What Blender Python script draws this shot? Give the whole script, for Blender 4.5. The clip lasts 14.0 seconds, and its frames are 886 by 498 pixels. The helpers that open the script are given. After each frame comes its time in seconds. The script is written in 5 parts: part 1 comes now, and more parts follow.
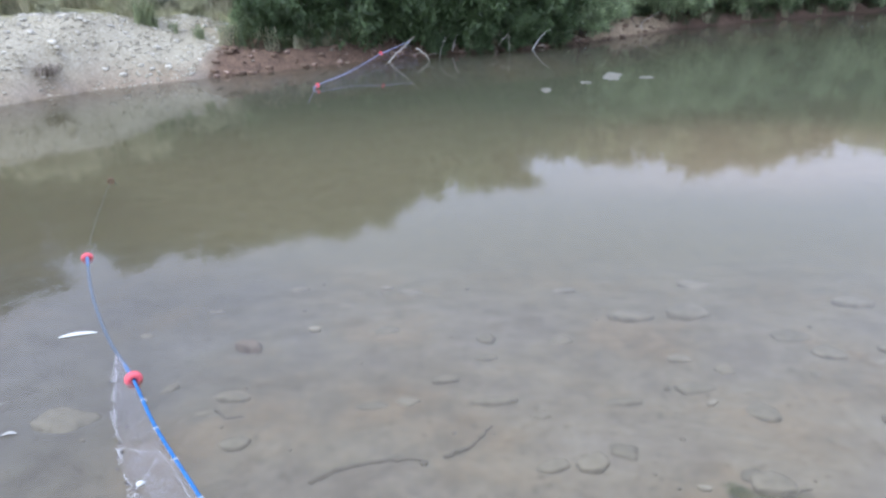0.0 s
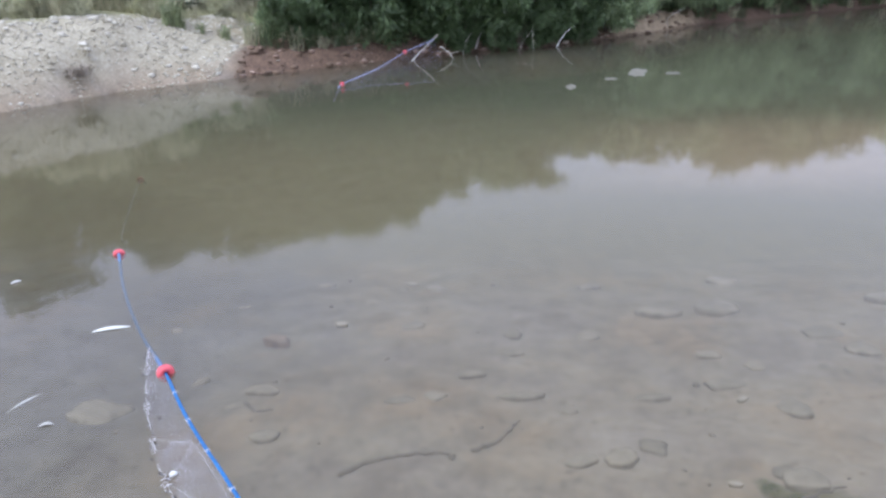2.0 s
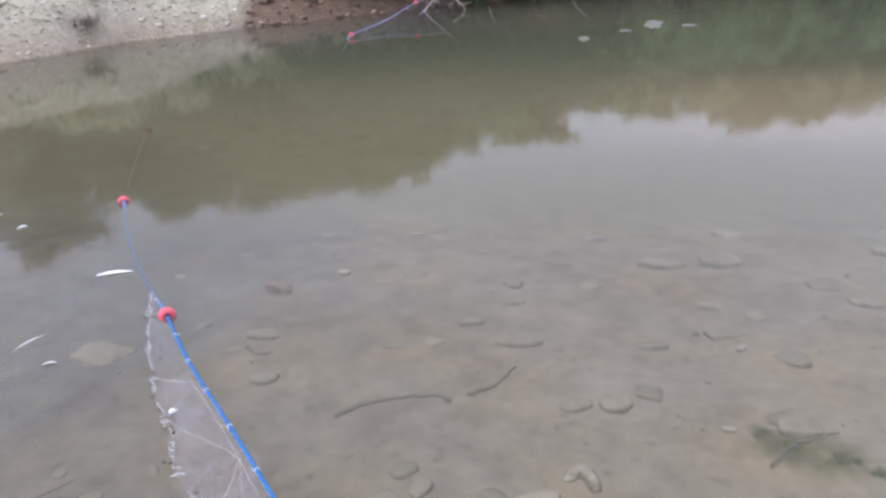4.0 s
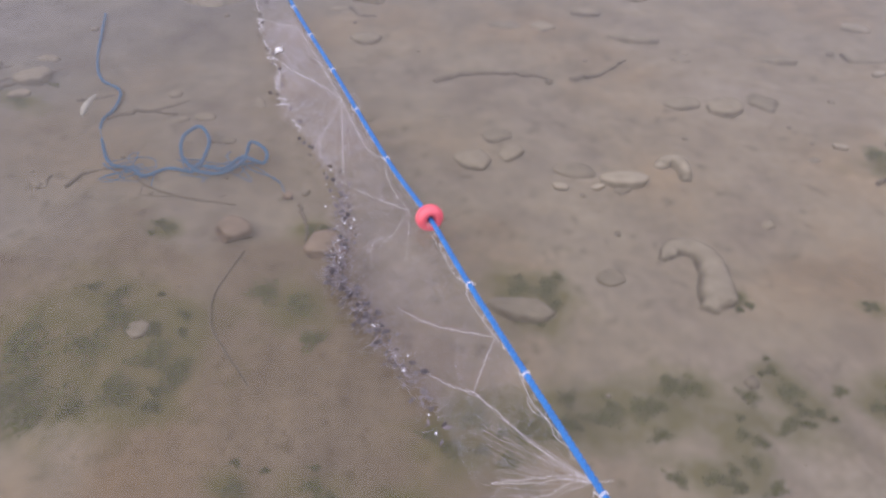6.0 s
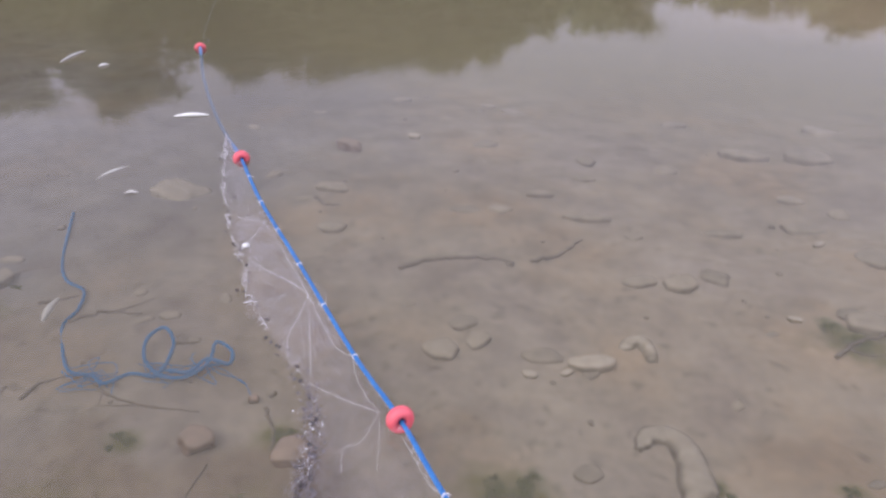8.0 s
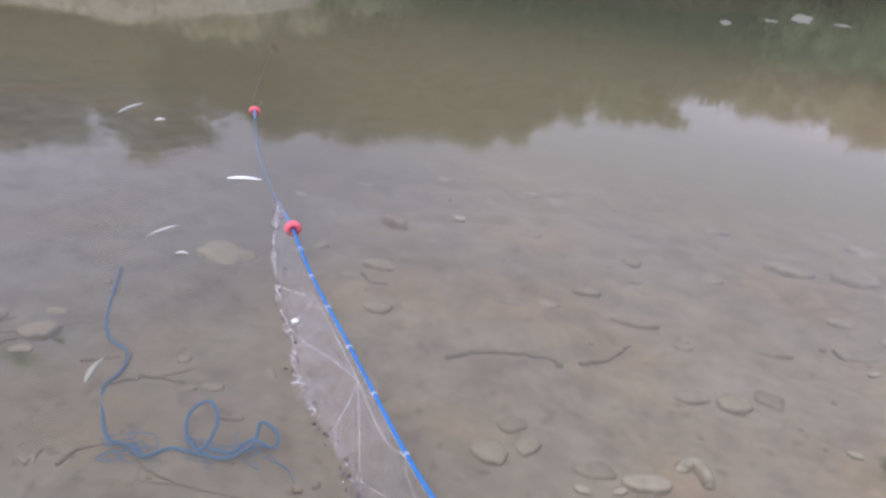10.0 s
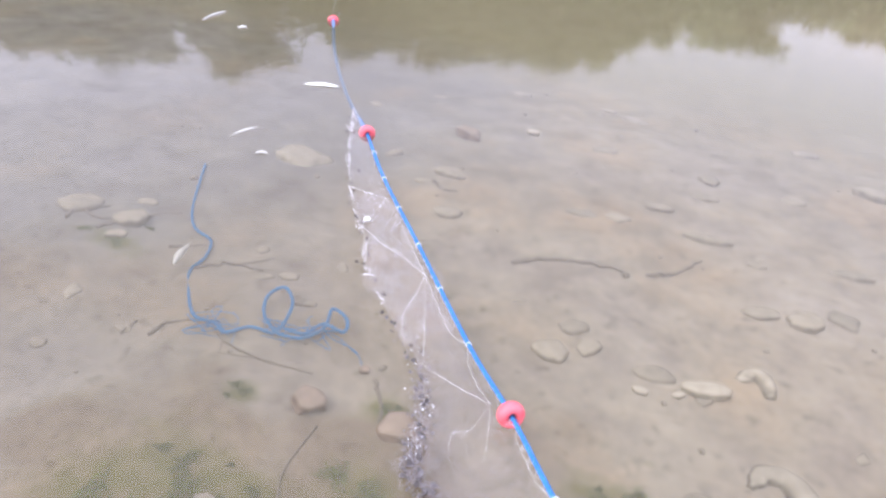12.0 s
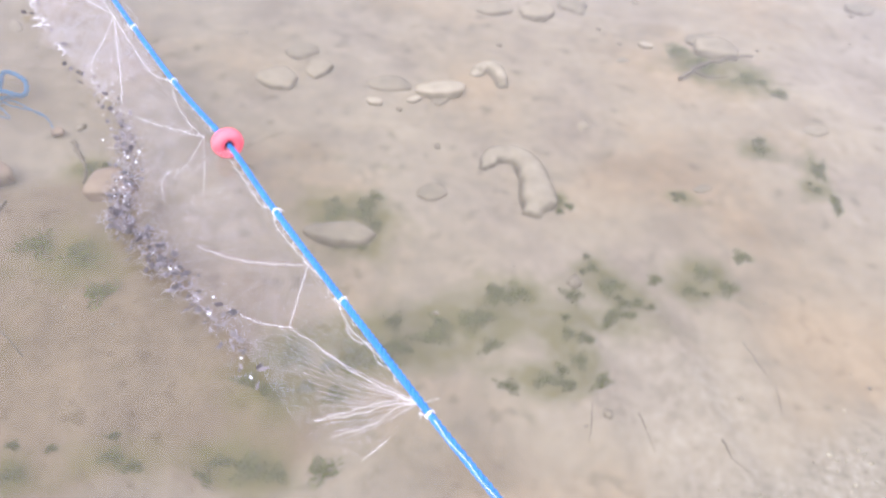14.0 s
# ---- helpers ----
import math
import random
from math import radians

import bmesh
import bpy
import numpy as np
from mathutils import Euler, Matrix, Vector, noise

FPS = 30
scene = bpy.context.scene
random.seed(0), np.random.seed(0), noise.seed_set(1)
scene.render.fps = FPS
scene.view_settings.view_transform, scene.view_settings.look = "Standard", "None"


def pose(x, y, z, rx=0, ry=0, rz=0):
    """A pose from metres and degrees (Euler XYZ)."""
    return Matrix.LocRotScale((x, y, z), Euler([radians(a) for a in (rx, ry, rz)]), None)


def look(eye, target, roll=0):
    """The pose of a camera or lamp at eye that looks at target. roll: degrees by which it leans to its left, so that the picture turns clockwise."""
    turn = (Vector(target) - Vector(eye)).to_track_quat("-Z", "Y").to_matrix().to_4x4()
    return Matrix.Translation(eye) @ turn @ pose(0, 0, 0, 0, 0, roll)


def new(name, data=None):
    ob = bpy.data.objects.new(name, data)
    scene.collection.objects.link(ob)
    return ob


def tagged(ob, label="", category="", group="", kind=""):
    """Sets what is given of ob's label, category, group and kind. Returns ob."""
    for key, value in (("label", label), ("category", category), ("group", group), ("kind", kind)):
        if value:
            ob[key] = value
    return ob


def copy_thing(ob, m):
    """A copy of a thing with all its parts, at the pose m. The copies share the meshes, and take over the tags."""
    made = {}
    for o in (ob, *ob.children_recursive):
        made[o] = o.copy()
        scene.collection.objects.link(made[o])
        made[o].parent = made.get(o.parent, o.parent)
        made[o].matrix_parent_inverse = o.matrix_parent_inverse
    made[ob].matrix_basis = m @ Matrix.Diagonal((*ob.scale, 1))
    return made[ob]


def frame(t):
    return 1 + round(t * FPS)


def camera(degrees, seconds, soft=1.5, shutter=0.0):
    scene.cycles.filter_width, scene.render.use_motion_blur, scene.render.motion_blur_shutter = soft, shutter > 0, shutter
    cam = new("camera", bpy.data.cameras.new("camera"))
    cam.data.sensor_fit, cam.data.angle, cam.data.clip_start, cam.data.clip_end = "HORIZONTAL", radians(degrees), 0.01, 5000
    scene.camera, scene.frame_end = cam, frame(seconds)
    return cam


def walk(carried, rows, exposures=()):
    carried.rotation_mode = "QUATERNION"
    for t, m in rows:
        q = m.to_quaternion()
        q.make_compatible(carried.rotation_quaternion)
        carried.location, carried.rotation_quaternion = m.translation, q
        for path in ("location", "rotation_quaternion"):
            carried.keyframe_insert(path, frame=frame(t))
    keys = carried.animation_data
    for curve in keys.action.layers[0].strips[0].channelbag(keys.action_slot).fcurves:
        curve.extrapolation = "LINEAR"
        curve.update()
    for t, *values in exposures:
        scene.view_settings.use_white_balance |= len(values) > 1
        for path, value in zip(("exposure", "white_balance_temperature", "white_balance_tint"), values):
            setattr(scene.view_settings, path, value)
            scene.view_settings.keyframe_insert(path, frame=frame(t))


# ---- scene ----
cam = camera(65.3, 14.0, soft=2.8, shutter=0.0)
PATH = [
    (0, (0.25, 0.082, 1.288), (-0.124, 1.905, 0.556), -2.4),
    (0.5, (0.241, 0.072, 1.279), (-0.166, 1.898, 0.572), -2.8),
    (1, (0.258, 0.068, 1.279), (-0.15, 1.893, 0.57), -2.9),
    (1.5, (0.241, 0.06, 1.28), (-0.184, 1.875, 0.556), -3.1),
    (2, (0.238, 0.069, 1.278), (-0.201, 1.877, 0.546), -3.2),
    (2.2, (0.239, 0.059, 1.277), (-0.212, 1.866, 0.548), -2.8),
    (4.3, (0.283, 0.075, 1.206), (-0.189, 1.793, 0.299), -3.3),
    (4.5, (0.277, 0.063, 1.179), (-0.179, 1.704, 0.131), -1.9),
    (5, (0.295, 0.022, 1.092), (-0.228, 1.48, -0.173), 1.6),
    (5.5, (0.273, 0.029, 1.102), (-0.317, 1.437, -0.191), 0.2),
    (6, (0.275, -0.023, 1.064), (-0.301, 1.236, -0.38), -0.7),
    (6.5, (0.295, 0.019, 1.095), (-0.207, 1.453, -0.206), 0.7),
    (7, (0.253, 0.029, 1.152), (-0.383, 1.569, 0.047), -6.7),
    (7.5, (0.268, 0.037, 1.119), (-0.31, 1.531, -0.077), -0.6),
    (7.7, (0.263, 0.035, 1.134), (-0.318, 1.554, -0.031), -1.3),
    (9.8, (0.091, 0.032, 1.175), (-0.534, 1.666, 0.204), 4.9),
    (10, (0.087, 0.035, 1.192), (-0.559, 1.673, 0.243), 4.5),
    (10.5, (0.124, 0.033, 1.164), (-0.62, 1.63, 0.217), 2.6),
    (11, (0.127, 0.022, 1.135), (-0.699, 1.53, 0.113), 2.2),
    (11.5, (0.115, 0.019, 1.139), (-0.73, 1.51, 0.108), 2.6),
    (12, (0.128, -0.014, 1.138), (-0.648, 1.439, 0.004), 3.4),
    (12.5, (0.196, 0.008, 1.099), (-0.307, 1.369, -0.278), 5.3),
    (13, (0.215, -0.017, 1.018), (-0.133, 1.218, -0.516), 8.2),
    (13.5, (0.279, 0.005, 0.991), (0.082, 1.2, -0.6), 11.3),
    (14, (0.328, 0.042, 0.974), (0.206, 1.3, -0.576), 7.9),
]
EXPOSURES = [(0.0, 0.62, 5650, 2), (2.2, 0.46, 5830, 4), (4.3, 0.42, 6180, 7), (5.0, 0.25, 6500, 12), (5.5, 0.33, 6530, 13), (6.0, 0.3, 6550, 16), (7.0, 0.3, 6450, 13), (7.7, 0.3, 6480, 14), (9.8, 0.36, 6200, 11), (10.5, 0.6, 6200, 11), (11.0, 0.73, 6200, 10), (11.5, 1.08, 6230, 10), (12.0, 1.17, 6330, 10), (12.5, 1.21, 6400, 12), (13.0, 1.24, 6450, 14), (13.5, 1.34, 6400, 13), (14.0, 1.34, 6330, 11)]
walk(cam, [(t, look(eye, target, roll)) for t, eye, target, roll in PATH], EXPOSURES)

# ---- world, sun, exposure ----
world = bpy.data.worlds.new("overcast_sky")
scene.world = world
world.use_nodes = True
wn, wl = world.node_tree.nodes, world.node_tree.links
SUN_EL, SUN_AZ = 52.0, 215.0
sky = wn.new("ShaderNodeTexSky")
sky.sky_type = "NISHITA"
sky.sun_disc = False
sky.sun_elevation, sky.sun_rotation = radians(SUN_EL), radians(SUN_AZ)
sky.air_density, sky.dust_density, sky.ozone_density = 1.0, 4.0, 1.0
grey = wn.new("ShaderNodeHueSaturation")
grey.inputs["Saturation"].default_value = 0.22
haze = wn.new("ShaderNodeMixRGB")
haze.inputs[0].default_value = 0.7
haze.inputs[2].default_value = (8.0, 8.05, 10.9, 1)
wl.new(sky.outputs[0], grey.inputs["Color"])
wl.new(grey.outputs[0], haze.inputs[1])
wl.new(haze.outputs[0], wn["Background"].inputs[0])
wn["Background"].inputs[1].default_value = 0.15
sun_data = bpy.data.lights.new("sun", "SUN")
sun_data.energy, sun_data.angle, sun_data.color = 1.2, radians(25), (1.0, 0.95, 0.88)
sun = new("sun", sun_data)
az = radians(SUN_AZ)
sun.matrix_world = look((30 * math.sin(az) * math.cos(radians(SUN_EL)), 30 * math.cos(az) * math.cos(radians(SUN_EL)), 30 * math.sin(radians(SUN_EL))), (0, 0, 0))


# ---- small helpers ----
def smooth(a, b, v):
    t = np.clip((np.asarray(v, float) - a) / (b - a), 0, 1)
    return t * t * (3 - 2 * t)


_GRID = np.random.RandomState(7).rand(256, 256)


def wobble(x, y, size, seed=0):
    """Smooth value noise, 0 to 1, with lumps of the given size in metres."""
    u, v = np.asarray(x, float) / size + 17.3 * seed, np.asarray(y, float) / size + 9.1 * seed
    i, j = np.floor(u).astype(int), np.floor(v).astype(int)
    fu, fv = u - i, v - j
    fu, fv = fu * fu * (3 - 2 * fu), fv * fv * (3 - 2 * fv)
    g = lambda a, b: _GRID[a % 256, b % 256]
    return (g(i, j) * (1 - fu) + g(i + 1, j) * fu) * (1 - fv) + (g(i, j + 1) * (1 - fu) + g(i + 1, j + 1) * fu) * fv


def mesh_of(name, verts, faces, material, smooth_shade=True):
    me = bpy.data.meshes.new(name)
    me.from_pydata([tuple(v) for v in verts], [], [tuple(f) for f in faces])
    me.materials.append(material)
    if smooth_shade:
        me.shade_smooth()
    me.update()
    return me


def part(name, me, parent, label=""):
    ob = new(name, me)
    ob.parent = parent
    return tagged(ob, label)


def empty(name, x=0, y=0, z=0):
    ob = new(name)
    ob.empty_display_size = 0.1
    ob.location = (x, y, z)
    return ob


class Soup:
    """Collects vertices and faces of one mesh."""

    def __init__(self):
        self.v, self.f = [], []

    def add(self, verts, faces):
        n = len(self.v)
        self.v += [tuple(p) for p in verts]
        self.f += [tuple(n + i for i in f) for f in faces]

    def tube(self, points, radius, sides=6, cap=True):
        pts = [Vector(p) for p in points]
        radii = radius if hasattr(radius, "__len__") else [radius] * len(pts)
        n, up = len(self.v), None
        for k, p in enumerate(pts):
            d = (pts[min(k + 1, len(pts) - 1)] - pts[max(k - 1, 0)]).normalized()
            if up is None:
                up = d.orthogonal().normalized()
            up = (up - d * up.dot(d)).normalized()
            side = d.cross(up)
            for s in range(sides):
                a = 2 * math.pi * s / sides
                self.v.append(tuple(p + (up * math.cos(a) + side * math.sin(a)) * radii[k]))
        for k in range(len(pts) - 1):
            for s in range(sides):
                a, b = n + k * sides + s, n + k * sides + (s + 1) % sides
                self.f.append((a, b, b + sides, a + sides))
        if cap:
            self.f.append(tuple(n + s for s in range(sides))[::-1])
            self.f.append(tuple(n + (len(pts) - 1) * sides + s for s in range(sides)))

    def mesh(self, name, material, smooth_shade=True):
        return mesh_of(name, self.v, self.f, material, smooth_shade)


def spline(points, count):
    """count points on a smooth curve through the given ones, evenly spaced."""
    p = [Vector(q) for q in points]
    p = [2 * p[0] - p[1], *p, 2 * p[-1] - p[-2]]
    raw = []
    for k in range(1, len(p) - 2):
        a, b, c, d = p[k - 1 : k + 3]
        for s in range(24):
            t = s / 24
            raw.append(0.5 * (2 * b + (c - a) * t + (2 * a - 5 * b + 4 * c - d) * t * t + (3 * b - a - 3 * c + d) * t ** 3))
    raw.append(p[-2])
    run = np.concatenate([[0], np.cumsum([(raw[i + 1] - raw[i]).length for i in range(len(raw) - 1)])])
    want = np.linspace(0, run[-1], count)
    return [Vector([float(np.interp(w, run, [q[i] for q in raw])) for i in range(3)]) for w in want]


# ---- materials ----
def material(name):
    m = bpy.data.materials.new(name)
    m.use_nodes = True
    return m, m.node_tree.nodes, m.node_tree.links, m.node_tree.nodes["Principled BSDF"]


def ramp(nodes, stops):
    r = nodes.new("ShaderNodeValToRGB")
    while len(r.color_ramp.elements) < len(stops):
        r.color_ramp.elements.new(0.5)
    for e, (p, c) in zip(r.color_ramp.elements, stops):
        e.position, e.color = p, (*c, 1)
    return r


def noise_node(nodes, links, scale, detail=4.0, rough=0.55, coords=None):
    n = nodes.new("ShaderNodeTexNoise")
    n.inputs["Scale"].default_value, n.inputs["Detail"].default_value, n.inputs["Roughness"].default_value = scale, detail, rough
    if coords:
        links.new(coords, n.inputs["Vector"])
    return n


def mixed(nodes, links, fac, a, b, kind="MIX"):
    m = nodes.new("ShaderNodeMixRGB")
    m.blend_type = kind
    for i, v in enumerate((fac, a, b)):
        if isinstance(v, (int, float)):
            m.inputs[i].default_value = v
        elif isinstance(v, tuple):
            m.inputs[i].default_value = (*v, 1)
        else:
            links.new(v, m.inputs[i])
    return m.outputs[0]


def plain(name, dark, light, rough=0.6, scale=30.0, bump=0.2, metal=0.0, by_object=False, by_island=False, spread=0.35, through_light=0.0):
    """A surface whose colour wanders between two tones at two scales, with a fine relief."""
    m, n, l, p = material(name)
    tc = n.new("ShaderNodeTexCoord").outputs["Object"]
    big, fine = noise_node(n, l, scale * 0.2, 3, coords=tc), noise_node(n, l, scale, 5, 0.65, coords=tc)
    f = mixed(n, l, 0.5, big.outputs[0], fine.outputs[0])
    r = ramp(n, [(0.3, dark), (0.7, light)])
    l.new(f, r.inputs[0])
    col = r.outputs[0]
    if by_object or by_island:
        rnd = n.new("ShaderNodeObjectInfo").outputs["Random"] if by_object else n.new("ShaderNodeNewGeometry").outputs["Random Per Island"]
        v = n.new("ShaderNodeMapRange")
        v.inputs[3].default_value, v.inputs[4].default_value = 1 - spread, 1 + spread
        l.new(rnd, v.inputs[0])
        hs = n.new("ShaderNodeHueSaturation")
        l.new(v.outputs[0], hs.inputs["Value"])
        l.new(col, hs.inputs["Color"])
        col = hs.outputs[0]
    l.new(col, p.inputs["Base Color"])
    p.inputs["Roughness"].default_value, p.inputs["Metallic"].default_value = rough, metal
    if bump:
        b = n.new("ShaderNodeBump")
        b.inputs["Strength"].default_value, b.inputs["Distance"].default_value = bump, 0.01
        l.new(fine.outputs[0], b.inputs["Height"])
        l.new(b.outputs[0], p.inputs["Normal"])
    if through_light:
        t = n.new("ShaderNodeBsdfTranslucent")
        l.new(col, t.inputs[0])
        mx = n.new("ShaderNodeMixShader")
        mx.inputs[0].default_value = through_light
        l.new(p.outputs[0], mx.inputs[1])
        l.new(t.outputs[0], mx.inputs[2])
        l.new(mx.outputs[0], n["Material Output"].inputs[0])
    return m


def silted_shaded(name, dark, light, top, by_island=False):
    """Stone with settled silt on its upper faces, and sides coloured darker to carry shade."""
    m, n, l, p = material(name)
    tc = n.new("ShaderNodeTexCoord").outputs["Object"]
    geo = n.new("ShaderNodeNewGeometry")
    wide, fine = noise_node(n, l, 3.0, 4, 0.6, geo.outputs["Position"]), noise_node(n, l, 26.0, 4, 0.6, geo.outputs["Position"])
    r = ramp(n, [(0.35, dark), (0.65, light)])
    l.new(fine.outputs[0], r.inputs[0])
    s = ramp(n, [(0.35, tuple(0.7 * c for c in top)), (0.65, tuple(1.18 * c for c in top))])
    l.new(mixed(n, l, 0.5, wide.outputs[0], fine.outputs[0]), s.inputs[0])
    sep = n.new("ShaderNodeSeparateXYZ")
    l.new(geo.outputs["Normal"], sep.inputs[0])
    add = n.new("ShaderNodeMath")
    add.operation = "MULTIPLY_ADD"
    add.inputs[1].default_value, add.inputs[2].default_value = 0.35, -0.17
    l.new(fine.outputs[0], add.inputs[0])
    tot = n.new("ShaderNodeMath")
    l.new(sep.outputs[2], tot.inputs[0])
    l.new(add.outputs[0], tot.inputs[1])
    # steep faces keep the dark tone, painting shade round the stone's foot
    cover = ramp(n, [(0.45, (0, 0, 0)), (0.85, (1, 1, 1))])
    l.new(tot.outputs[0], cover.inputs[0])
    col = mixed(n, l, cover.outputs[0], r.outputs[0], s.outputs[0])
    v = n.new("ShaderNodeMapRange")
    v.inputs[3].default_value, v.inputs[4].default_value = 0.86, 1.14
    l.new(geo.outputs["Random Per Island"] if by_island else n.new("ShaderNodeObjectInfo").outputs["Random"], v.inputs[0])
    hs = n.new("ShaderNodeHueSaturation")
    l.new(v.outputs[0], hs.inputs["Value"])
    l.new(col, hs.inputs["Color"])
    l.new(hs.outputs[0], p.inputs["Base Color"])
    p.inputs["Roughness"].default_value = 0.85
    b = n.new("ShaderNodeBump")
    b.inputs["Strength"].default_value, b.inputs["Distance"].default_value = 0.4, 0.008
    l.new(fine.outputs[0], b.inputs["Height"])
    l.new(b.outputs[0], p.inputs["Normal"])
    return m


def ground_material():
    m, n, l, p = material("river_ground")
    tc = n.new("ShaderNodeTexCoord").outputs["Object"]
    big, mid, fine = (noise_node(n, l, s, d, 0.62, tc) for s, d in ((1.4, 4), (7.5, 4), (32.0, 2)))
    silt = ramp(n, [(0.34, (0.235, 0.192, 0.14)), (0.46, (0.315, 0.269, 0.206)), (0.56, (0.372, 0.325, 0.257)), (0.68, (0.44, 0.393, 0.32))])
    l.new(mixed(n, l, 0.45, big.outputs[0], mid.outputs[0]), silt.inputs[0])
    # iron-stained and grey drifts in the silt, and dark crumbs of bottom litter
    hue_n = noise_node(n, l, 1.9, 4, 0.6, tc)
    hue_r = ramp(n, [(0.38, (0.97, 0.98, 1.07)), (0.5, (1.0, 1.0, 1.0)), (0.64, (1.07, 0.97, 0.85))])
    l.new(hue_n.outputs[0], hue_r.inputs[0])
    crumb_n = noise_node(n, l, 24.0, 3, 0.5, tc)
    crumb_r = ramp(n, [(0.29, (0.5, 0.47, 0.43)), (0.4, (1, 1, 1))])
    l.new(crumb_n.outputs[0], crumb_r.inputs[0])
    grain = ramp(n, [(0.35, (0.78, 0.78, 0.78)), (0.65, (1.12, 1.1, 1.08))])
    l.new(fine.outputs[0], grain.inputs[0])
    bed = mixed(n, l, 0.4, silt.outputs[0], grain.outputs[0], "MULTIPLY")
    bed = mixed(n, l, 1.0, bed, hue_r.outputs[0], "MULTIPLY")
    bed = mixed(n, l, 0.5, bed, crumb_r.outputs[0], "MULTIPLY")
    # film of green algae in patches
    alg_n = noise_node(n, l, 17.0, 5, 0.6, tc)
    zone = {}
    for key in ("algae", "gravel", "earth", "deep", "weed", "shore", "grass", "ochre", "slate", "pale", "sand", "clay", "hollow"):
        a = n.new("ShaderNodeAttribute")
        a.attribute_name = key
        zone[key] = a.outputs["Fac"]
    bed = mixed(n, l, zone["ochre"], bed, mixed(n, l, 1.0, bed, (0.72, 0.635, 0.54), "MULTIPLY"))
    bed = mixed(n, l, zone["slate"], bed, mixed(n, l, 1.0, bed, (0.66, 0.7, 0.77), "MULTIPLY"))
    bed = mixed(n, l, zone["pale"], bed, mixed(n, l, 1.0, bed, (1.2, 1.19, 1.19), "MULTIPLY"))
    spread = n.new("ShaderNodeMath")
    spread.operation = "MULTIPLY_ADD"
    spread.inputs[1].default_value = 1.5
    l.new(alg_n.outputs[0], spread.inputs[0])
    l.new(zone["algae"], spread.inputs[2])
    alg_f = ramp(n, [(0.0, (0, 0, 0)), (1.0, (0.82, 0.82, 0.82))])
    reach = n.new("ShaderNodeMapRange")
    reach.inputs[1].default_value, reach.inputs[2].default_value = 0.98, 1.85
    l.new(spread.outputs[0], reach.inputs[0])
    l.new(reach.outputs[0], alg_f.inputs[0])
    bed = mixed(n, l, alg_f.outputs[0], bed, mixed(n, l, mid.outputs[0], (0.075, 0.085, 0.01), (0.185, 0.172, 0.04)))
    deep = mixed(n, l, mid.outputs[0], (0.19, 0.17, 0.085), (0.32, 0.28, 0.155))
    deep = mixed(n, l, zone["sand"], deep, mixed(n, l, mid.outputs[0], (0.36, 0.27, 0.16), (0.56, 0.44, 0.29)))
    # the bed grows darker and greener towards the far bank
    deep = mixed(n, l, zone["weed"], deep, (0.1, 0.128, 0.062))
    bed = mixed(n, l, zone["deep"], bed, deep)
    bed = mixed(n, l, zone["hollow"], bed, mixed(n, l, 1.0, bed, (0.74, 0.72, 0.66), "MULTIPLY"))
    earth = ramp(n, [(0.35, (0.06, 0.037, 0.025)), (0.65, (0.2, 0.128, 0.085))])
    l.new(mixed(n, l, 0.5, mid.outputs[0], fine.outputs[0]), earth.inputs[0])
    bed = mixed(n, l, zone["earth"], bed, earth.outputs[0])
    gravel = ramp(n, [(0.36, (0.26, 0.225, 0.155)), (0.5, (0.38, 0.34, 0.25)), (0.64, (0.51, 0.465, 0.365))])
    l.new(mixed(n, l, 0.6, noise_node(n, l, 9.0, 8, 0.75, tc).outputs[0], fine.outputs[0]), gravel.inputs[0])
    bed = mixed(n, l, zone["gravel"], bed, gravel.outputs[0])
    damp = ramp(n, [(0.35, (0.27, 0.235, 0.19)), (0.52, (0.4, 0.36, 0.305)), (0.66, (0.52, 0.48, 0.42))])
    l.new(mixed(n, l, 0.6, mid.outputs[0], noise_node(n, l, 60.0, 3, 0.6, tc).outputs[0]), damp.inputs[0])
    bed = mixed(n, l, zone["shore"], bed, damp.outputs[0])
    clay = ramp(n, [(0.35, (0.23, 0.17, 0.1)), (0.65, (0.44, 0.345, 0.225))])
    l.new(mixed(n, l, 0.5, mid.outputs[0], fine.outputs[0]), clay.inputs[0])
    bed = mixed(n, l, zone["clay"], bed, clay.outputs[0])
    turf = mixed(n, l, mid.outputs[0], (0.17, 0.18, 0.075), (0.36, 0.33, 0.19))
    bed = mixed(n, l, zone["grass"], bed, turf)
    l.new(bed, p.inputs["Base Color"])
    p.inputs["Roughness"].default_value = 0.85
    b = n.new("ShaderNodeBump")
    b.inputs["Strength"].default_value, b.inputs["Distance"].default_value = 0.35, 0.01
    l.new(mixed(n, l, 0.5, mid.outputs[0], fine.outputs[0]), b.inputs["Height"])
    l.new(b.outputs[0], p.inputs["Normal"])
    return m


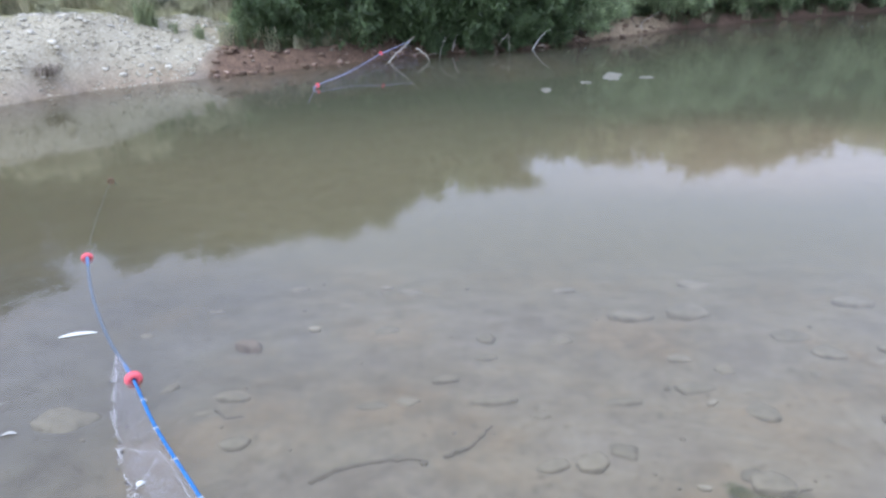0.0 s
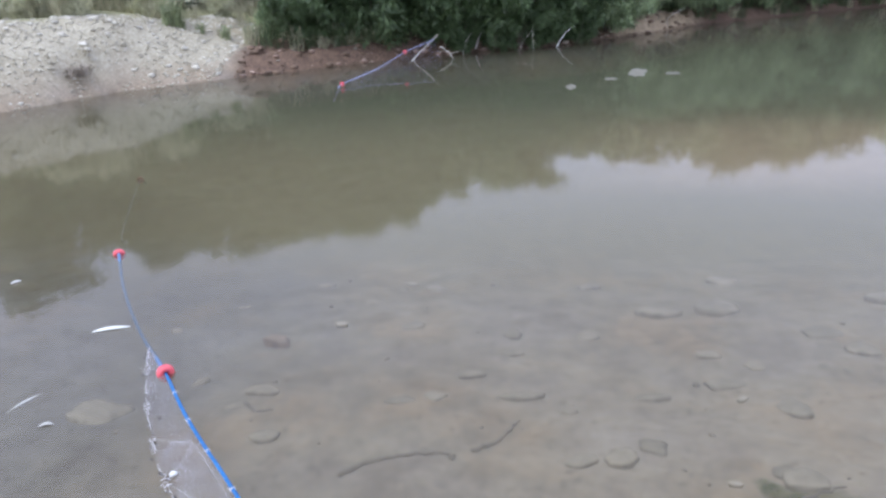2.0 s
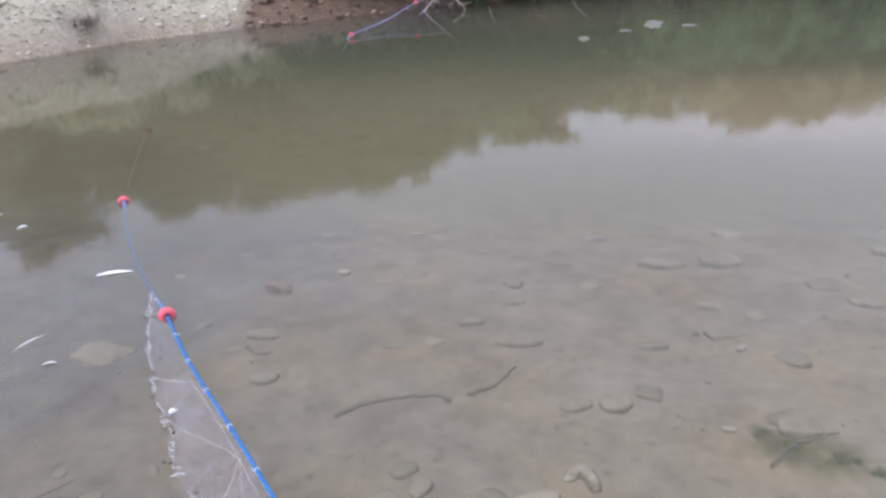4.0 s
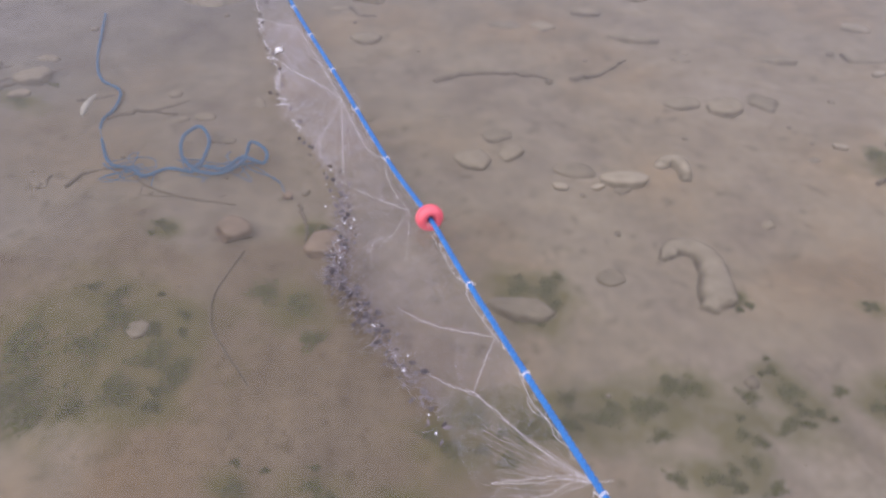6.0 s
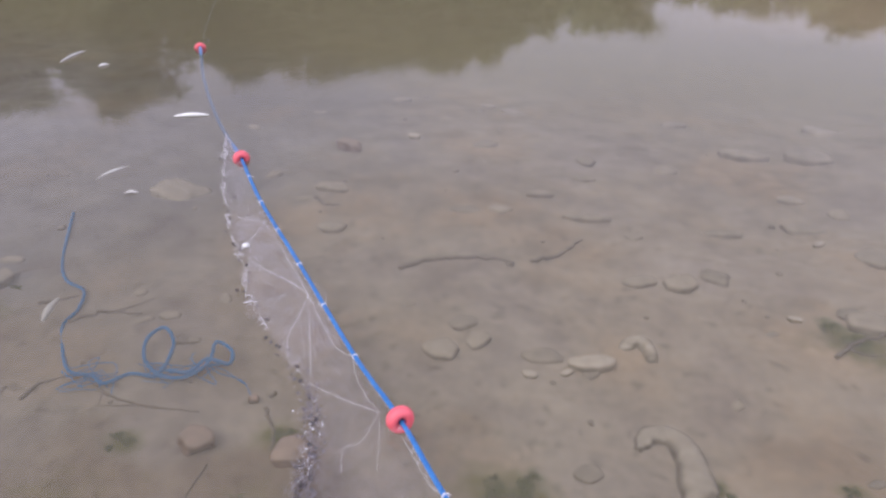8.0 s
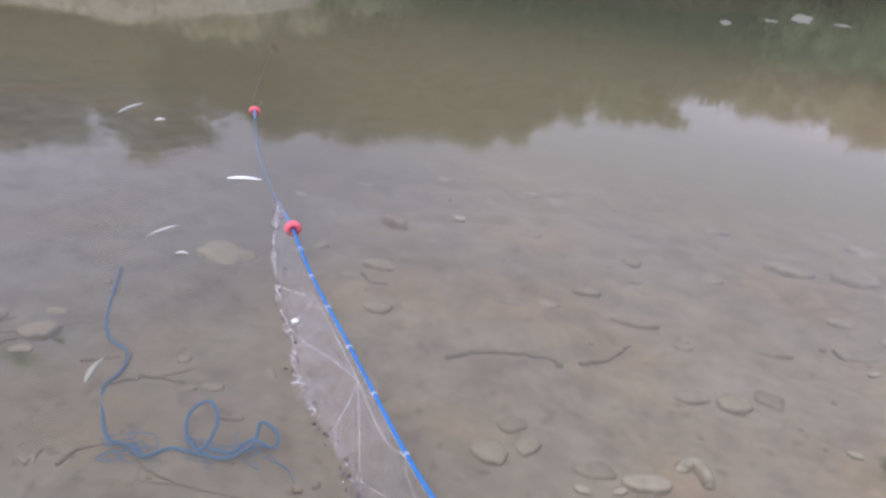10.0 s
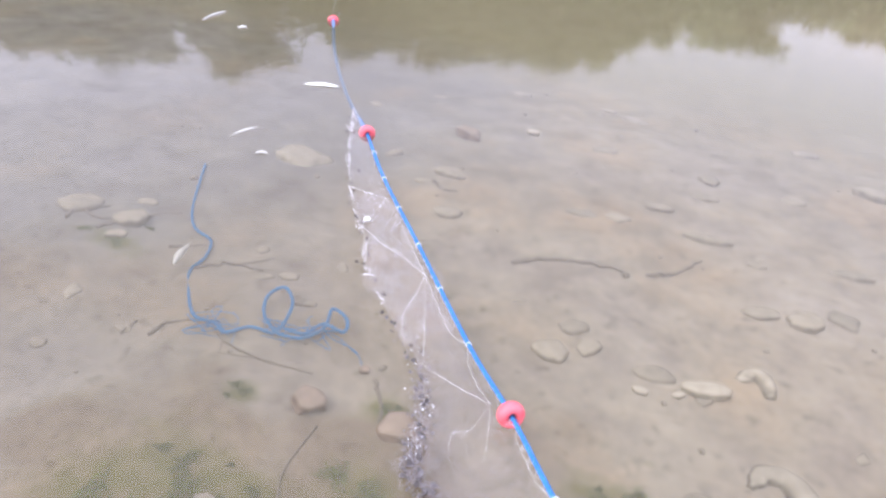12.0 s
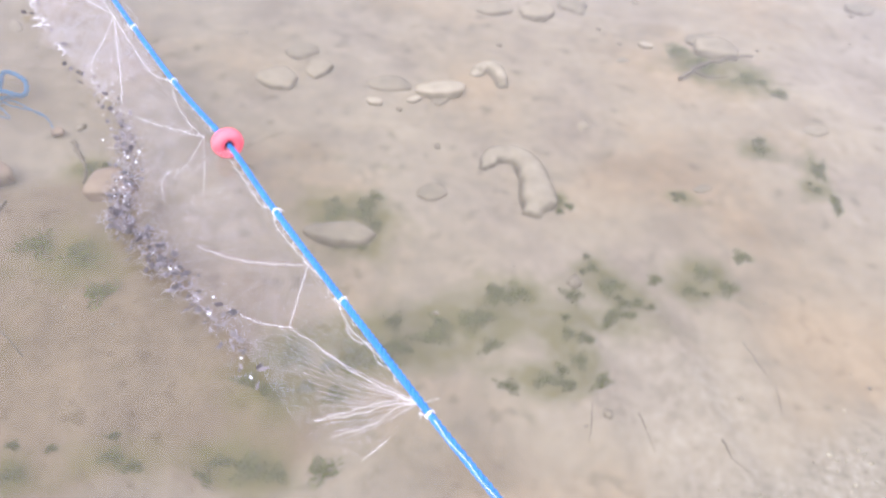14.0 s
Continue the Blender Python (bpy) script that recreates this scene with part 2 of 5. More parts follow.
def water_material():
    m, n, l, p = material("shallow_river_water")
    n.remove(p)
    tc = n.new("ShaderNodeTexCoord").outputs["Object"]
    stretch = n.new("ShaderNodeMapping")
    stretch.inputs["Scale"].default_value = (1.0, 0.55, 1.0)
    stretch.inputs["Rotation"].default_value = (0, 0, radians(35))
    l.new(tc, stretch.inputs[0])
    swell, ripple = noise_node(n, l, 1.3, 2, 0.5, stretch.outputs[0]), noise_node(n, l, 9.0, 3, 0.5, stretch.outputs[0])
    bump = n.new("ShaderNodeBump")
    bump.inputs["Strength"].default_value, bump.inputs["Distance"].default_value = 0.35, 0.006
    # a few rings spreading beside the float line
    ring = n.new("ShaderNodeVectorMath")
    ring.operation = "DISTANCE"
    ring.inputs[1].default_value = (-2.75, 2.8, 0)
    l.new(tc, ring.inputs[0])
    turns, wave, rings, height = (n.new("ShaderNodeMath") for _ in range(4))
    turns.operation, turns.inputs[1].default_value = "MULTIPLY", 46.0
    wave.operation, rings.operation, height.operation = "SINE", "MULTIPLY", "ADD"
    fade = n.new("ShaderNodeMapRange")
    fade.inputs[1].default_value, fade.inputs[2].default_value, fade.inputs[3].default_value, fade.inputs[4].default_value = 0.05, 0.85, 0.1, 0.0
    l.new(ring.outputs["Value"], turns.inputs[0])
    l.new(turns.outputs[0], wave.inputs[0])
    l.new(ring.outputs["Value"], fade.inputs[0])
    l.new(wave.outputs[0], rings.inputs[0])
    l.new(fade.outputs[0], rings.inputs[1])
    l.new(mixed(n, l, 0.22, swell.outputs[0], ripple.outputs[0]), height.inputs[0])
    l.new(rings.outputs[0], height.inputs[1])
    l.new(height.outputs[0], bump.inputs["Height"])
    clear = n.new("ShaderNodeBsdfTransparent")
    clear.inputs[0].default_value = (0.9, 0.89, 0.84, 1)
    murk = n.new("ShaderNodeBsdfDiffuse")
    murk.inputs[0].default_value = (0.195, 0.178, 0.13, 1)
    body = n.new("ShaderNodeMixShader")
    body.inputs[0].default_value = 0.27
    l.new(clear.outputs[0], body.inputs[1])
    l.new(murk.outputs[0], body.inputs[2])
    gloss = n.new("ShaderNodeBsdfGlossy")
    gloss.inputs["Roughness"].default_value = 0.045
    l.new(bump.outputs[0], gloss.inputs["Normal"])
    fres = n.new("ShaderNodeFresnel")
    fres.inputs["IOR"].default_value = 1.333
    top = n.new("ShaderNodeMixShader")
    l.new(fres.outputs[0], top.inputs[0])
    l.new(body.outputs[0], top.inputs[1])
    l.new(gloss.outputs[0], top.inputs[2])
    l.new(top.outputs[0], n["Material Output"].inputs[0])
    return m


GROUND, WATER = ground_material(), water_material()
STONE = silted_shaded("silted_stone", (0.19, 0.16, 0.12), (0.33, 0.285, 0.222), (0.375, 0.329, 0.26))
PALE_STONE = silted_shaded("pale_stone", (0.24, 0.205, 0.15), (0.44, 0.39, 0.31), (0.57, 0.51, 0.415))
HOOK_STONE = silted_shaded("hooked_stone", (0.14, 0.116, 0.09), (0.3, 0.26, 0.205), (0.5, 0.445, 0.365))
RED_STONE = silted_shaded("reddish_stone", (0.15, 0.095, 0.07), (0.3, 0.205, 0.155), (0.38, 0.29, 0.23))
PEBBLE = silted_shaded("bed_pebbles", (0.17, 0.143, 0.108), (0.28, 0.24, 0.186), (0.32, 0.278, 0.22), True)
EARTH_CLOD = plain("crumbled_bank_earth", (0.085, 0.056, 0.038), (0.21, 0.145, 0.1), 0.9, 14, 0.5, by_island=True, spread=0.3)
FOOT_CORD = plain("wet_foot_cord", (0.58, 0.56, 0.57), (0.78, 0.75, 0.76), 0.45, 120, 0.1)
BAR_STONE = plain("limestone_gravel", (0.35, 0.318, 0.24), (0.575, 0.535, 0.44), 0.85, 12, 0.4, by_island=True, spread=0.3)
BAR_COBBLE = plain("limestone_cobble", (0.42, 0.39, 0.32), (0.65, 0.615, 0.53), 0.85, 12, 0.4, by_object=True, spread=0.22)
ROPE_BLUE = plain("blue_polypropylene_rope", (0.012, 0.12, 0.36), (0.028, 0.215, 0.53), 0.45, 160, 0.4)
SUNK_ROPE = plain("sunken_blue_rope", (0.02, 0.15, 0.38), (0.05, 0.26, 0.55), 0.5, 160, 0.4)
FLOAT_RED = plain("coral_red_foam", (0.66, 0.085, 0.11), (0.8, 0.155, 0.18), 0.5, 60, 0.25)
# float colour shifted towards the murk: the veil of deep water painted on
SUNK_FLOAT = plain("silted_float", (0.46, 0.27, 0.19), (0.54, 0.33, 0.24), 0.7, 60, 0.25)
BORE_SHADE = plain("dark_float_bore", (0.03, 0.012, 0.015), (0.06, 0.03, 0.03), 0.8, 60, 0.1)
THREAD = plain("nylon_monofilament", (0.52, 0.48, 0.55), (0.7, 0.67, 0.73), 0.35, 80, 0.0)
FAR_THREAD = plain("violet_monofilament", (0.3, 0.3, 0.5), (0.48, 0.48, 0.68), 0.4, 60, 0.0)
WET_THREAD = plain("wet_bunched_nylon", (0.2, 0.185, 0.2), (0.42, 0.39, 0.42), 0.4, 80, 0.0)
# rope greyed towards the murk in the same way, for depth
WET_ROPE = plain("slimed_blue_rope", (0.2, 0.21, 0.19), (0.27, 0.28, 0.25), 0.5, 120, 0.3)
DULL_ROPE = plain("awash_blue_rope", (0.08, 0.16, 0.32), (0.13, 0.22, 0.4), 0.5, 140, 0.3)
# paler and more violet than the near rope
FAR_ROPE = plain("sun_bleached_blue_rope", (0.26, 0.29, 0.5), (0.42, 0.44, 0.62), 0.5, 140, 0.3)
TWINE = plain("white_nylon_twine", (0.7, 0.67, 0.67), (0.86, 0.83, 0.83), 0.5, 200, 0.2)
LITTER = plain("leaf_litter", (0.05, 0.042, 0.042), (0.16, 0.14, 0.14), 0.7, 60, 0.2, by_island=True, spread=0.5)
GLINT_WHITE = plain("wet_plastic_scrap", (0.7, 0.72, 0.74), (0.88, 0.88, 0.9), 0.15, 90, 0.1)
SKY_GLINT = plain("river_foam", (0.12, 0.112, 0.08), (0.19, 0.178, 0.13), 0.6, 40, 0.3)
PALE_LEAF = plain("silvery_leaf", (0.62, 0.62, 0.57), (0.88, 0.88, 0.84), 0.3, 60, 0.15)
SUNK_LEAF = plain("sunken_leaf", (0.4, 0.39, 0.36), (0.56, 0.545, 0.5), 0.45, 60, 0.15)
TWIG = plain("wet_dark_twig", (0.15, 0.123, 0.095), (0.27, 0.226, 0.178), 0.7, 60, 0.4)
DRY_WOOD = plain("bleached_driftwood", (0.42, 0.38, 0.33), (0.66, 0.62, 0.56), 0.75, 40, 0.4)
ALGA = plain("filamentous_algae", (0.06, 0.084, 0.008), (0.155, 0.172, 0.026), 0.7, 40, 0.2, by_island=True, spread=0.4)
BARK = plain("willow_bark", (0.06, 0.045, 0.035), (0.16, 0.125, 0.095), 0.85, 20, 0.5)
LEAF_DARK = plain("dark_willow_leaf", (0.05, 0.09, 0.04), (0.11, 0.165, 0.07), 0.55, 8, 0.0, by_island=True, spread=0.5, through_light=0.3)
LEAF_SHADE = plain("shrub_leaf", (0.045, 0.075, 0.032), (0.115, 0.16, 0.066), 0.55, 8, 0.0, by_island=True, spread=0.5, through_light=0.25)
LEAF_LIGHT = plain("light_willow_leaf", (0.2, 0.26, 0.13), (0.35, 0.41, 0.23), 0.55, 8, 0.0, by_island=True, spread=0.45, through_light=0.4)
REED = plain("reed_blade", (0.045, 0.07, 0.03), (0.13, 0.16, 0.07), 0.55, 12, 0.0, by_island=True, spread=0.4, through_light=0.3)
LEAF_STRAW = plain("straw_green_leaf", (0.42, 0.43, 0.27), (0.6, 0.58, 0.42), 0.6, 8, 0.0, by_island=True, spread=0.4, through_light=0.3)
GRASS = plain("bar_grass_blade", (0.17, 0.205, 0.1), (0.31, 0.34, 0.19), 0.55, 12, 0.0, by_island=True, spread=0.4, through_light=0.3)
DRY_REED = plain("straw_reed_blade", (0.32, 0.31, 0.19), (0.52, 0.48, 0.33), 0.6, 12, 0.0, by_island=True, spread=0.35, through_light=0.25)

# ---- ground: bed, gravel bar, banks and the land behind, one sheet ----
BANK_X = (-400, -40, -16, -10, -8.0, -6.9, -6.5, -5.4, -4.7, -4.0, -2.8, -0.65, 1.0, 2.4, 4.5, 6.9, 20, 60, 900)
BANK_Y = (-80, -5, 1.5, 4.2, 5.9, 7.4, 8.6, 9.8, 10.4, 11.1, 12.3, 13.2, 15.0, 17.1, 18.7, 20.4, 29, 52, 500)
SHORE_X, SHORE_Y = (-900, -40, -12, -5, 0, 0.55, 0.82, 1.03, 1.4, 6, 30, 900), (-250, -16, -4, -0.5, 0.0, 0.06, 0.2, 0.36, 0.55, 1.6, 12, 480)


def ground_height(x, y):
    x, y = np.asarray(x, float), np.asarray(y, float)
    off = (y - np.interp(x, BANK_X, BANK_Y)) * 0.72  # metres behind the far waterline
    near = (y - np.interp(x, SHORE_X, SHORE_Y)) * 0.9  # metres in front of the near shore
    bed = np.interp(near, (-60, -6, -1, 0.0, 0.3, 0.85, 1.3, 2.4, 4.0, 5.5), (2.5, 0.9, 0.13, 0.012, -0.03, -0.06, -0.09, -0.18, -0.38, -0.45))
    rim = np.where(off < 0, (0.3 + 0.45 * smooth(-5.6, -4.4, x)) * off, 0)
    z = np.maximum(bed, rim)
    gravel = 1 - smooth(-6.1, -5.3, x + 0.5 * (wobble(x, y, 0.9, 3) - 0.5))
    crest = np.interp(x, (-9.4, -8.8, -8.2, -7.6, -7.1, -6.6, -6.2, -5.85, -5.2), (0.62, 0.82, 1.0, 0.96, 0.89, 0.81, 0.71, 0.55, 0.36))
    bar = crest * (0.55 * smooth(0, 0.75, off) + 0.45 * smooth(0.3, 1.7, off)) + 0.1 * smooth(0, 0.5, off) * wobble(x, y, 0.7, 4)
    steep = 1 - 0.6 * smooth(-2.8, -1.2, x) + 0.4 * smooth(0.3, 0.8, x)
    bank = steep * (0.2 * smooth(0, 0.35, off) + 0.2 * smooth(0.3, 1.0, off)) + 0.4 * smooth(1, 6, off) + steep * smooth(0, 0.3, off) * (0.2 * wobble(x, y, 0.32, 5) + 0.1 * (wobble(x, y, 0.13, 15) - 0.5))
    z = np.where(off > 0, gravel * bar + (1 - gravel) * bank, z)
    under = smooth(0.35, -0.1, off)
    fine = 1.0 / (1 + np.hypot(x, y) / 25.0)
    z = z + under * ((wobble(x, y, 0.33, 1) - 0.5) * 0.022 + (wobble(x, y, 0.11, 2) - 0.5) * 0.009 + (wobble(x, y, 0.045, 6) - 0.5) * 0.005)
    for ax, ay, bx, by, high in ((0.52, 0.74, 0.6, 0.46, 0.02), (0.66, 0.8, 0.8, 0.5, 0.022), (0.8, 0.84, 0.86, 0.58, 0.018)):  # low mud ridges
        t = np.clip(((x - ax) * (bx - ax) + (y - ay) * (by - ay)) / ((bx - ax) ** 2 + (by - ay) ** 2), 0, 1)
        z = z + high * np.exp(-(((x - ax - t * (bx - ax)) ** 2 + (y - ay - t * (by - ay)) ** 2) / 0.035 ** 2))
    z = z + (1 - under) * ((wobble(x, y, 0.4, 7) - 0.5) * 0.06 + (wobble(x, y, 0.15, 8) - 0.5) * 0.03) * fine
    return z + 4.0 * smooth(40, 500, off)


def zval(x, y):
    return float(ground_height(x, y))


def spaced(core, step, far, grow=1.09):
    """Coordinates: even inside core, then ever wider out to far."""
    mid = list(np.arange(core[0], core[1] + 1e-6, step))
    lo, s = [], step
    while (lo[-1] if lo else mid[0]) > far[0]:
        s *= grow
        lo.append((lo[-1] if lo else mid[0]) - s)
    hi, s = [], step
    while (hi[-1] if hi else mid[-1]) < far[1]:
        s = min(s * grow, max(step, 0.11 if hi and hi[-1] < 22 else s * grow))
        hi.append((hi[-1] if hi else mid[-1]) + s)
    return np.array(lo[::-1] + mid + hi)


# algae: x, y and the two half widths
ALGAE_LEFT = [(-0.8, 0.35, 0.08, 0.13), (-0.73, 0.28, 0.06, 0.08), (-0.7, 0.42, 0.075, 0.06), (-0.56, 0.45, 0.065, 0.06), (-0.57, 0.36, 0.055, 0.055), (-0.61, 0.51, 0.03, 0.025), (-0.57, 0.56, 0.035, 0.02), (-0.73, 0.55, 0.04, 0.028),
              (-0.38, 0.68, 0.065, 0.05), (-0.48, 0.36, 0.03, 0.025), (-0.26, 0.29, 0.035, 0.022), (-0.77, 0.75, 0.03, 0.025), (-0.48, 0.89, 0.035, 0.03), (-0.14, 0.35, 0.035, 0.02), (0.02, 0.91, 0.055, 0.04), (0.08, 0.92, 0.04, 0.035),
              (0.06, 0.38, 0.045, 0.035), (0.01, 0.38, 0.035, 0.015), (0.05, 0.58, 0.045, 0.04), (0.04, 0.51, 0.05, 0.03), (0.09, 0.84, 0.035, 0.02), (-1.55, 1.02, 0.08, 0.03)]
ALGAE_RIGHT = [(0.21, 0.64, 0.04, 0.022), (0.27, 0.68, 0.06, 0.032), (0.33, 0.73, 0.055, 0.033), (0.4, 0.8, 0.045, 0.035), (0.57, 0.87, 0.035, 0.03), (0.57, 0.785, 0.065, 0.02), (0.75, 0.95, 0.043, 0.032), (0.72, 0.9, 0.03, 0.022),
               (1.02, 1.33, 0.02, 0.05), (1.01, 1.26, 0.025, 0.02), (0.9, 1.37, 0.035, 0.03), (0.47, 0.635, 0.04, 0.022), (0.52, 0.68, 0.026, 0.026), (0.51, 0.63, 0.02, 0.018), (0.5, 0.73, 0.026, 0.02), (0.15, 0.6, 0.042, 0.045),
               (0.53, 0.9, 0.022, 0.018), (0.62, 0.84, 0.022, 0.018), (0.45, 1.08, 0.02, 0.022), (0.71, 1.16, 0.026, 0.018), (0.78, 1.72, 0.075, 0.055), (0.9, 1.68, 0.055, 0.045)]


def patches(x, y):
    """How thick the algae stand, 0 to 1."""
    total = np.full(np.shape(x), 0.0)
    for ax, ay, aw, ah in ALGAE_LEFT + ALGAE_RIGHT:
        total += 1.0 * np.exp(-(((x - ax) / (1.3 * aw)) ** 2 + ((y - ay) / (1.3 * ah)) ** 2)) + 0.24 * np.exp(-(((x - ax) / (2.6 * aw)) ** 2 + ((y - ay) / (2.6 * ah)) ** 2))
    return np.clip(total, 0, 1)


def build_ground():
    xs, ys = spaced((-2.6, 2.2), 0.017, (-900, 900), 1.06), spaced((0.0, 3.4), 0.017, (-300, 1600), 1.07)
    gx, gy = np.meshgrid(xs, ys)
    gz = ground_height(gx, gy)
    nx, ny = len(xs), len(ys)
    idx = np.arange(nx * ny).reshape(ny, nx)
    quads = np.stack([idx[:-1, :-1], idx[:-1, 1:], idx[1:, 1:], idx[1:, :-1]], -1).reshape(-1, 4)
    me = bpy.data.meshes.new("ground")
    me.vertices.add(nx * ny)
    me.vertices.foreach_set("co", np.stack([gx, gy, gz], -1).ravel())
    me.loops.add(quads.size)
    me.loops.foreach_set("vertex_index", quads.ravel())
    me.polygons.add(len(quads))
    me.polygons.foreach_set("loop_start", np.arange(0, quads.size, 4))
    me.update(calc_edges=True)
    me.shade_smooth()
    off = (gy - np.interp(gx, BANK_X, BANK_Y)) * 0.72
    w = 0.5 * (wobble(gx, gy, 0.9, 3) - 0.5)
    left = 1 - smooth(-5.8, -5.25, gx + w)
    far_turf = smooth(7, 11, off + 3 * (wobble(gx, gy, 3, 9) - 0.5))
    slope = 0.74 * (gx + 5.03) + 0.67 * (gy - 5.04)  # across the edge of a darker patch of the bed
    zones = {
        "gravel": left * smooth(0.0, 0.5, off + 0.3 * w),
        "earth": np.maximum((1 - left) * smooth(-0.2, 0.0, off), 0.5 * left * smooth(-0.5, -0.05, off) * smooth(0.5, 0.1, off)),
        "shore": np.maximum(smooth(0.1, 0.0, gy - np.interp(gx, SHORE_X, SHORE_Y)), smooth(0.42, 0.28, gy + 0.12 * w - np.interp(gx, SHORE_X, SHORE_Y)) * smooth(0.6, 0.8, gx)) + 0.55 * np.exp(-(((gx - 0.72) / 0.13) ** 2 + ((gy - 0.66) / 0.17) ** 2)),
        "clay": np.maximum(0.85 * smooth(0.2, 0.7, gx + w) * smooth(2.6, 1.8, gx) * smooth(0.0, 0.1, off) * smooth(1.0, 0.5, off), left * np.maximum(0.4 * smooth(-0.3, 0.05, off) * smooth(0.55, 0.2, off + 0.4 * w), 0.5 * smooth(-6.4, -5.8, gx + w) * smooth(0.9, 1.5, off))),
        "grass": np.maximum(np.maximum(far_turf, left * smooth(1.7, 2.5, off + w)), smooth(-1.2, -3.5, gy - np.interp(gx, SHORE_X, SHORE_Y) + 2 * w)),
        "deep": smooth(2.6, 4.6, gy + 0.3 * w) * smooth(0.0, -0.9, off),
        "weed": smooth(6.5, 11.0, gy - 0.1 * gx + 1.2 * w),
        "algae": patches(gx, gy),
        "ochre": smooth(0.2, 0.65, np.exp(-(((gx + 0.2) / 0.34) ** 2 + ((gy - 0.52) / 0.2) ** 2)) + 1.0 * np.exp(-(((gx + 0.4) / 0.12) ** 2 + ((gy - 0.76) / 0.11) ** 2)) + 0.75 * np.exp(-(((gx + 0.7) / 0.5) ** 2 + ((gy - 0.5) / 0.35) ** 2)) + 0.9 * (wobble(gx, gy, 0.16, 12) - 0.5)),
        "hollow": smooth(0.0, 0.3, slope + 0.5 * w) * smooth(1.9, 0.8, slope) * smooth(2.4, 3.2, gy) * smooth(6.2, 5.0, gy),
        "slate": smooth(-0.7, -1.7, gx + 1.5 * w) * smooth(0.2, 0.6, gy),
        "pale": smooth(-0.35, 0.6, gx + 0.3 * (gy - 1) + 0.8 * w) * smooth(2.7, 1.8, gy) + 0.5 * smooth(0.5, 0.2, gy) * smooth(-0.1, 0.2, gx),
        "sand": smooth(5.2, 6.8, gy + w) * smooth(9.6, 8.0, gy + w) * smooth(-0.8, 1.8, gx + w),
    }
    for key, val in zones.items():
        a = me.attributes.new(key, "FLOAT", "POINT")
        a.data.foreach_set("value", np.clip(val, 0, 1).ravel().astype(np.float32))
    me.materials.append(GROUND)
    return tagged(new("ground", me), "silty river bed rising to a pale gravel bar and earth banks", "ground", kind="structure")


ground = build_ground()


def build_water():
    xs, ys = spaced((-8, 8), 0.5, (-890, 890), 1.2), spaced((-1, 24), 0.5, (-240, 480), 1.2)
    v = [(x, y, 0.0) for y in ys for x in xs]
    nx = len(xs)
    f = [(j * nx + i, j * nx + i + 1, (j + 1) * nx + i + 1, (j + 1) * nx + i) for j in range(len(ys) - 1) for i in range(nx - 1)]
    return tagged(new("water", mesh_of("water", v, f, WATER)), "clear shallow river water with a still surface", "water", kind="structure")


water = build_water()


# ---- plants on the far bank ----
def leaf_cloud(soup, rng, centres, radius, per, length, width):
    """Many small pointed leaves round each centre."""
    c = np.repeat(np.asarray(centres), per, 0)
    n = len(c)
    d = rng.normal(size=(n, 3))
    d /= np.linalg.norm(d, axis=1)[:, None]
    p = c + d * (radius * rng.rand(n, 1) ** 0.5)
    way = d * 0.7 + rng.normal(size=(n, 3)) * 0.5 + (0, 0, -0.35)
    way /= np.linalg.norm(way, axis=1)[:, None]
    side = np.cross(way, rng.normal(size=(n, 3)))
    side /= np.linalg.norm(side, axis=1)[:, None]
    lens = length * (0.6 + 0.8 * rng.rand(n, 1))
    base, tip, mid = p, p + way * lens, p + way * lens * 0.45
    q = np.stack([base, mid + side * width, tip, mid - side * width], 1).reshape(-1, 3)
    k = len(soup.v)
    soup.v += [tuple(v) for v in q]
    soup.f += [(k + 4 * i, k + 4 * i + 1, k + 4 * i + 2, k + 4 * i + 3) for i in range(n)]


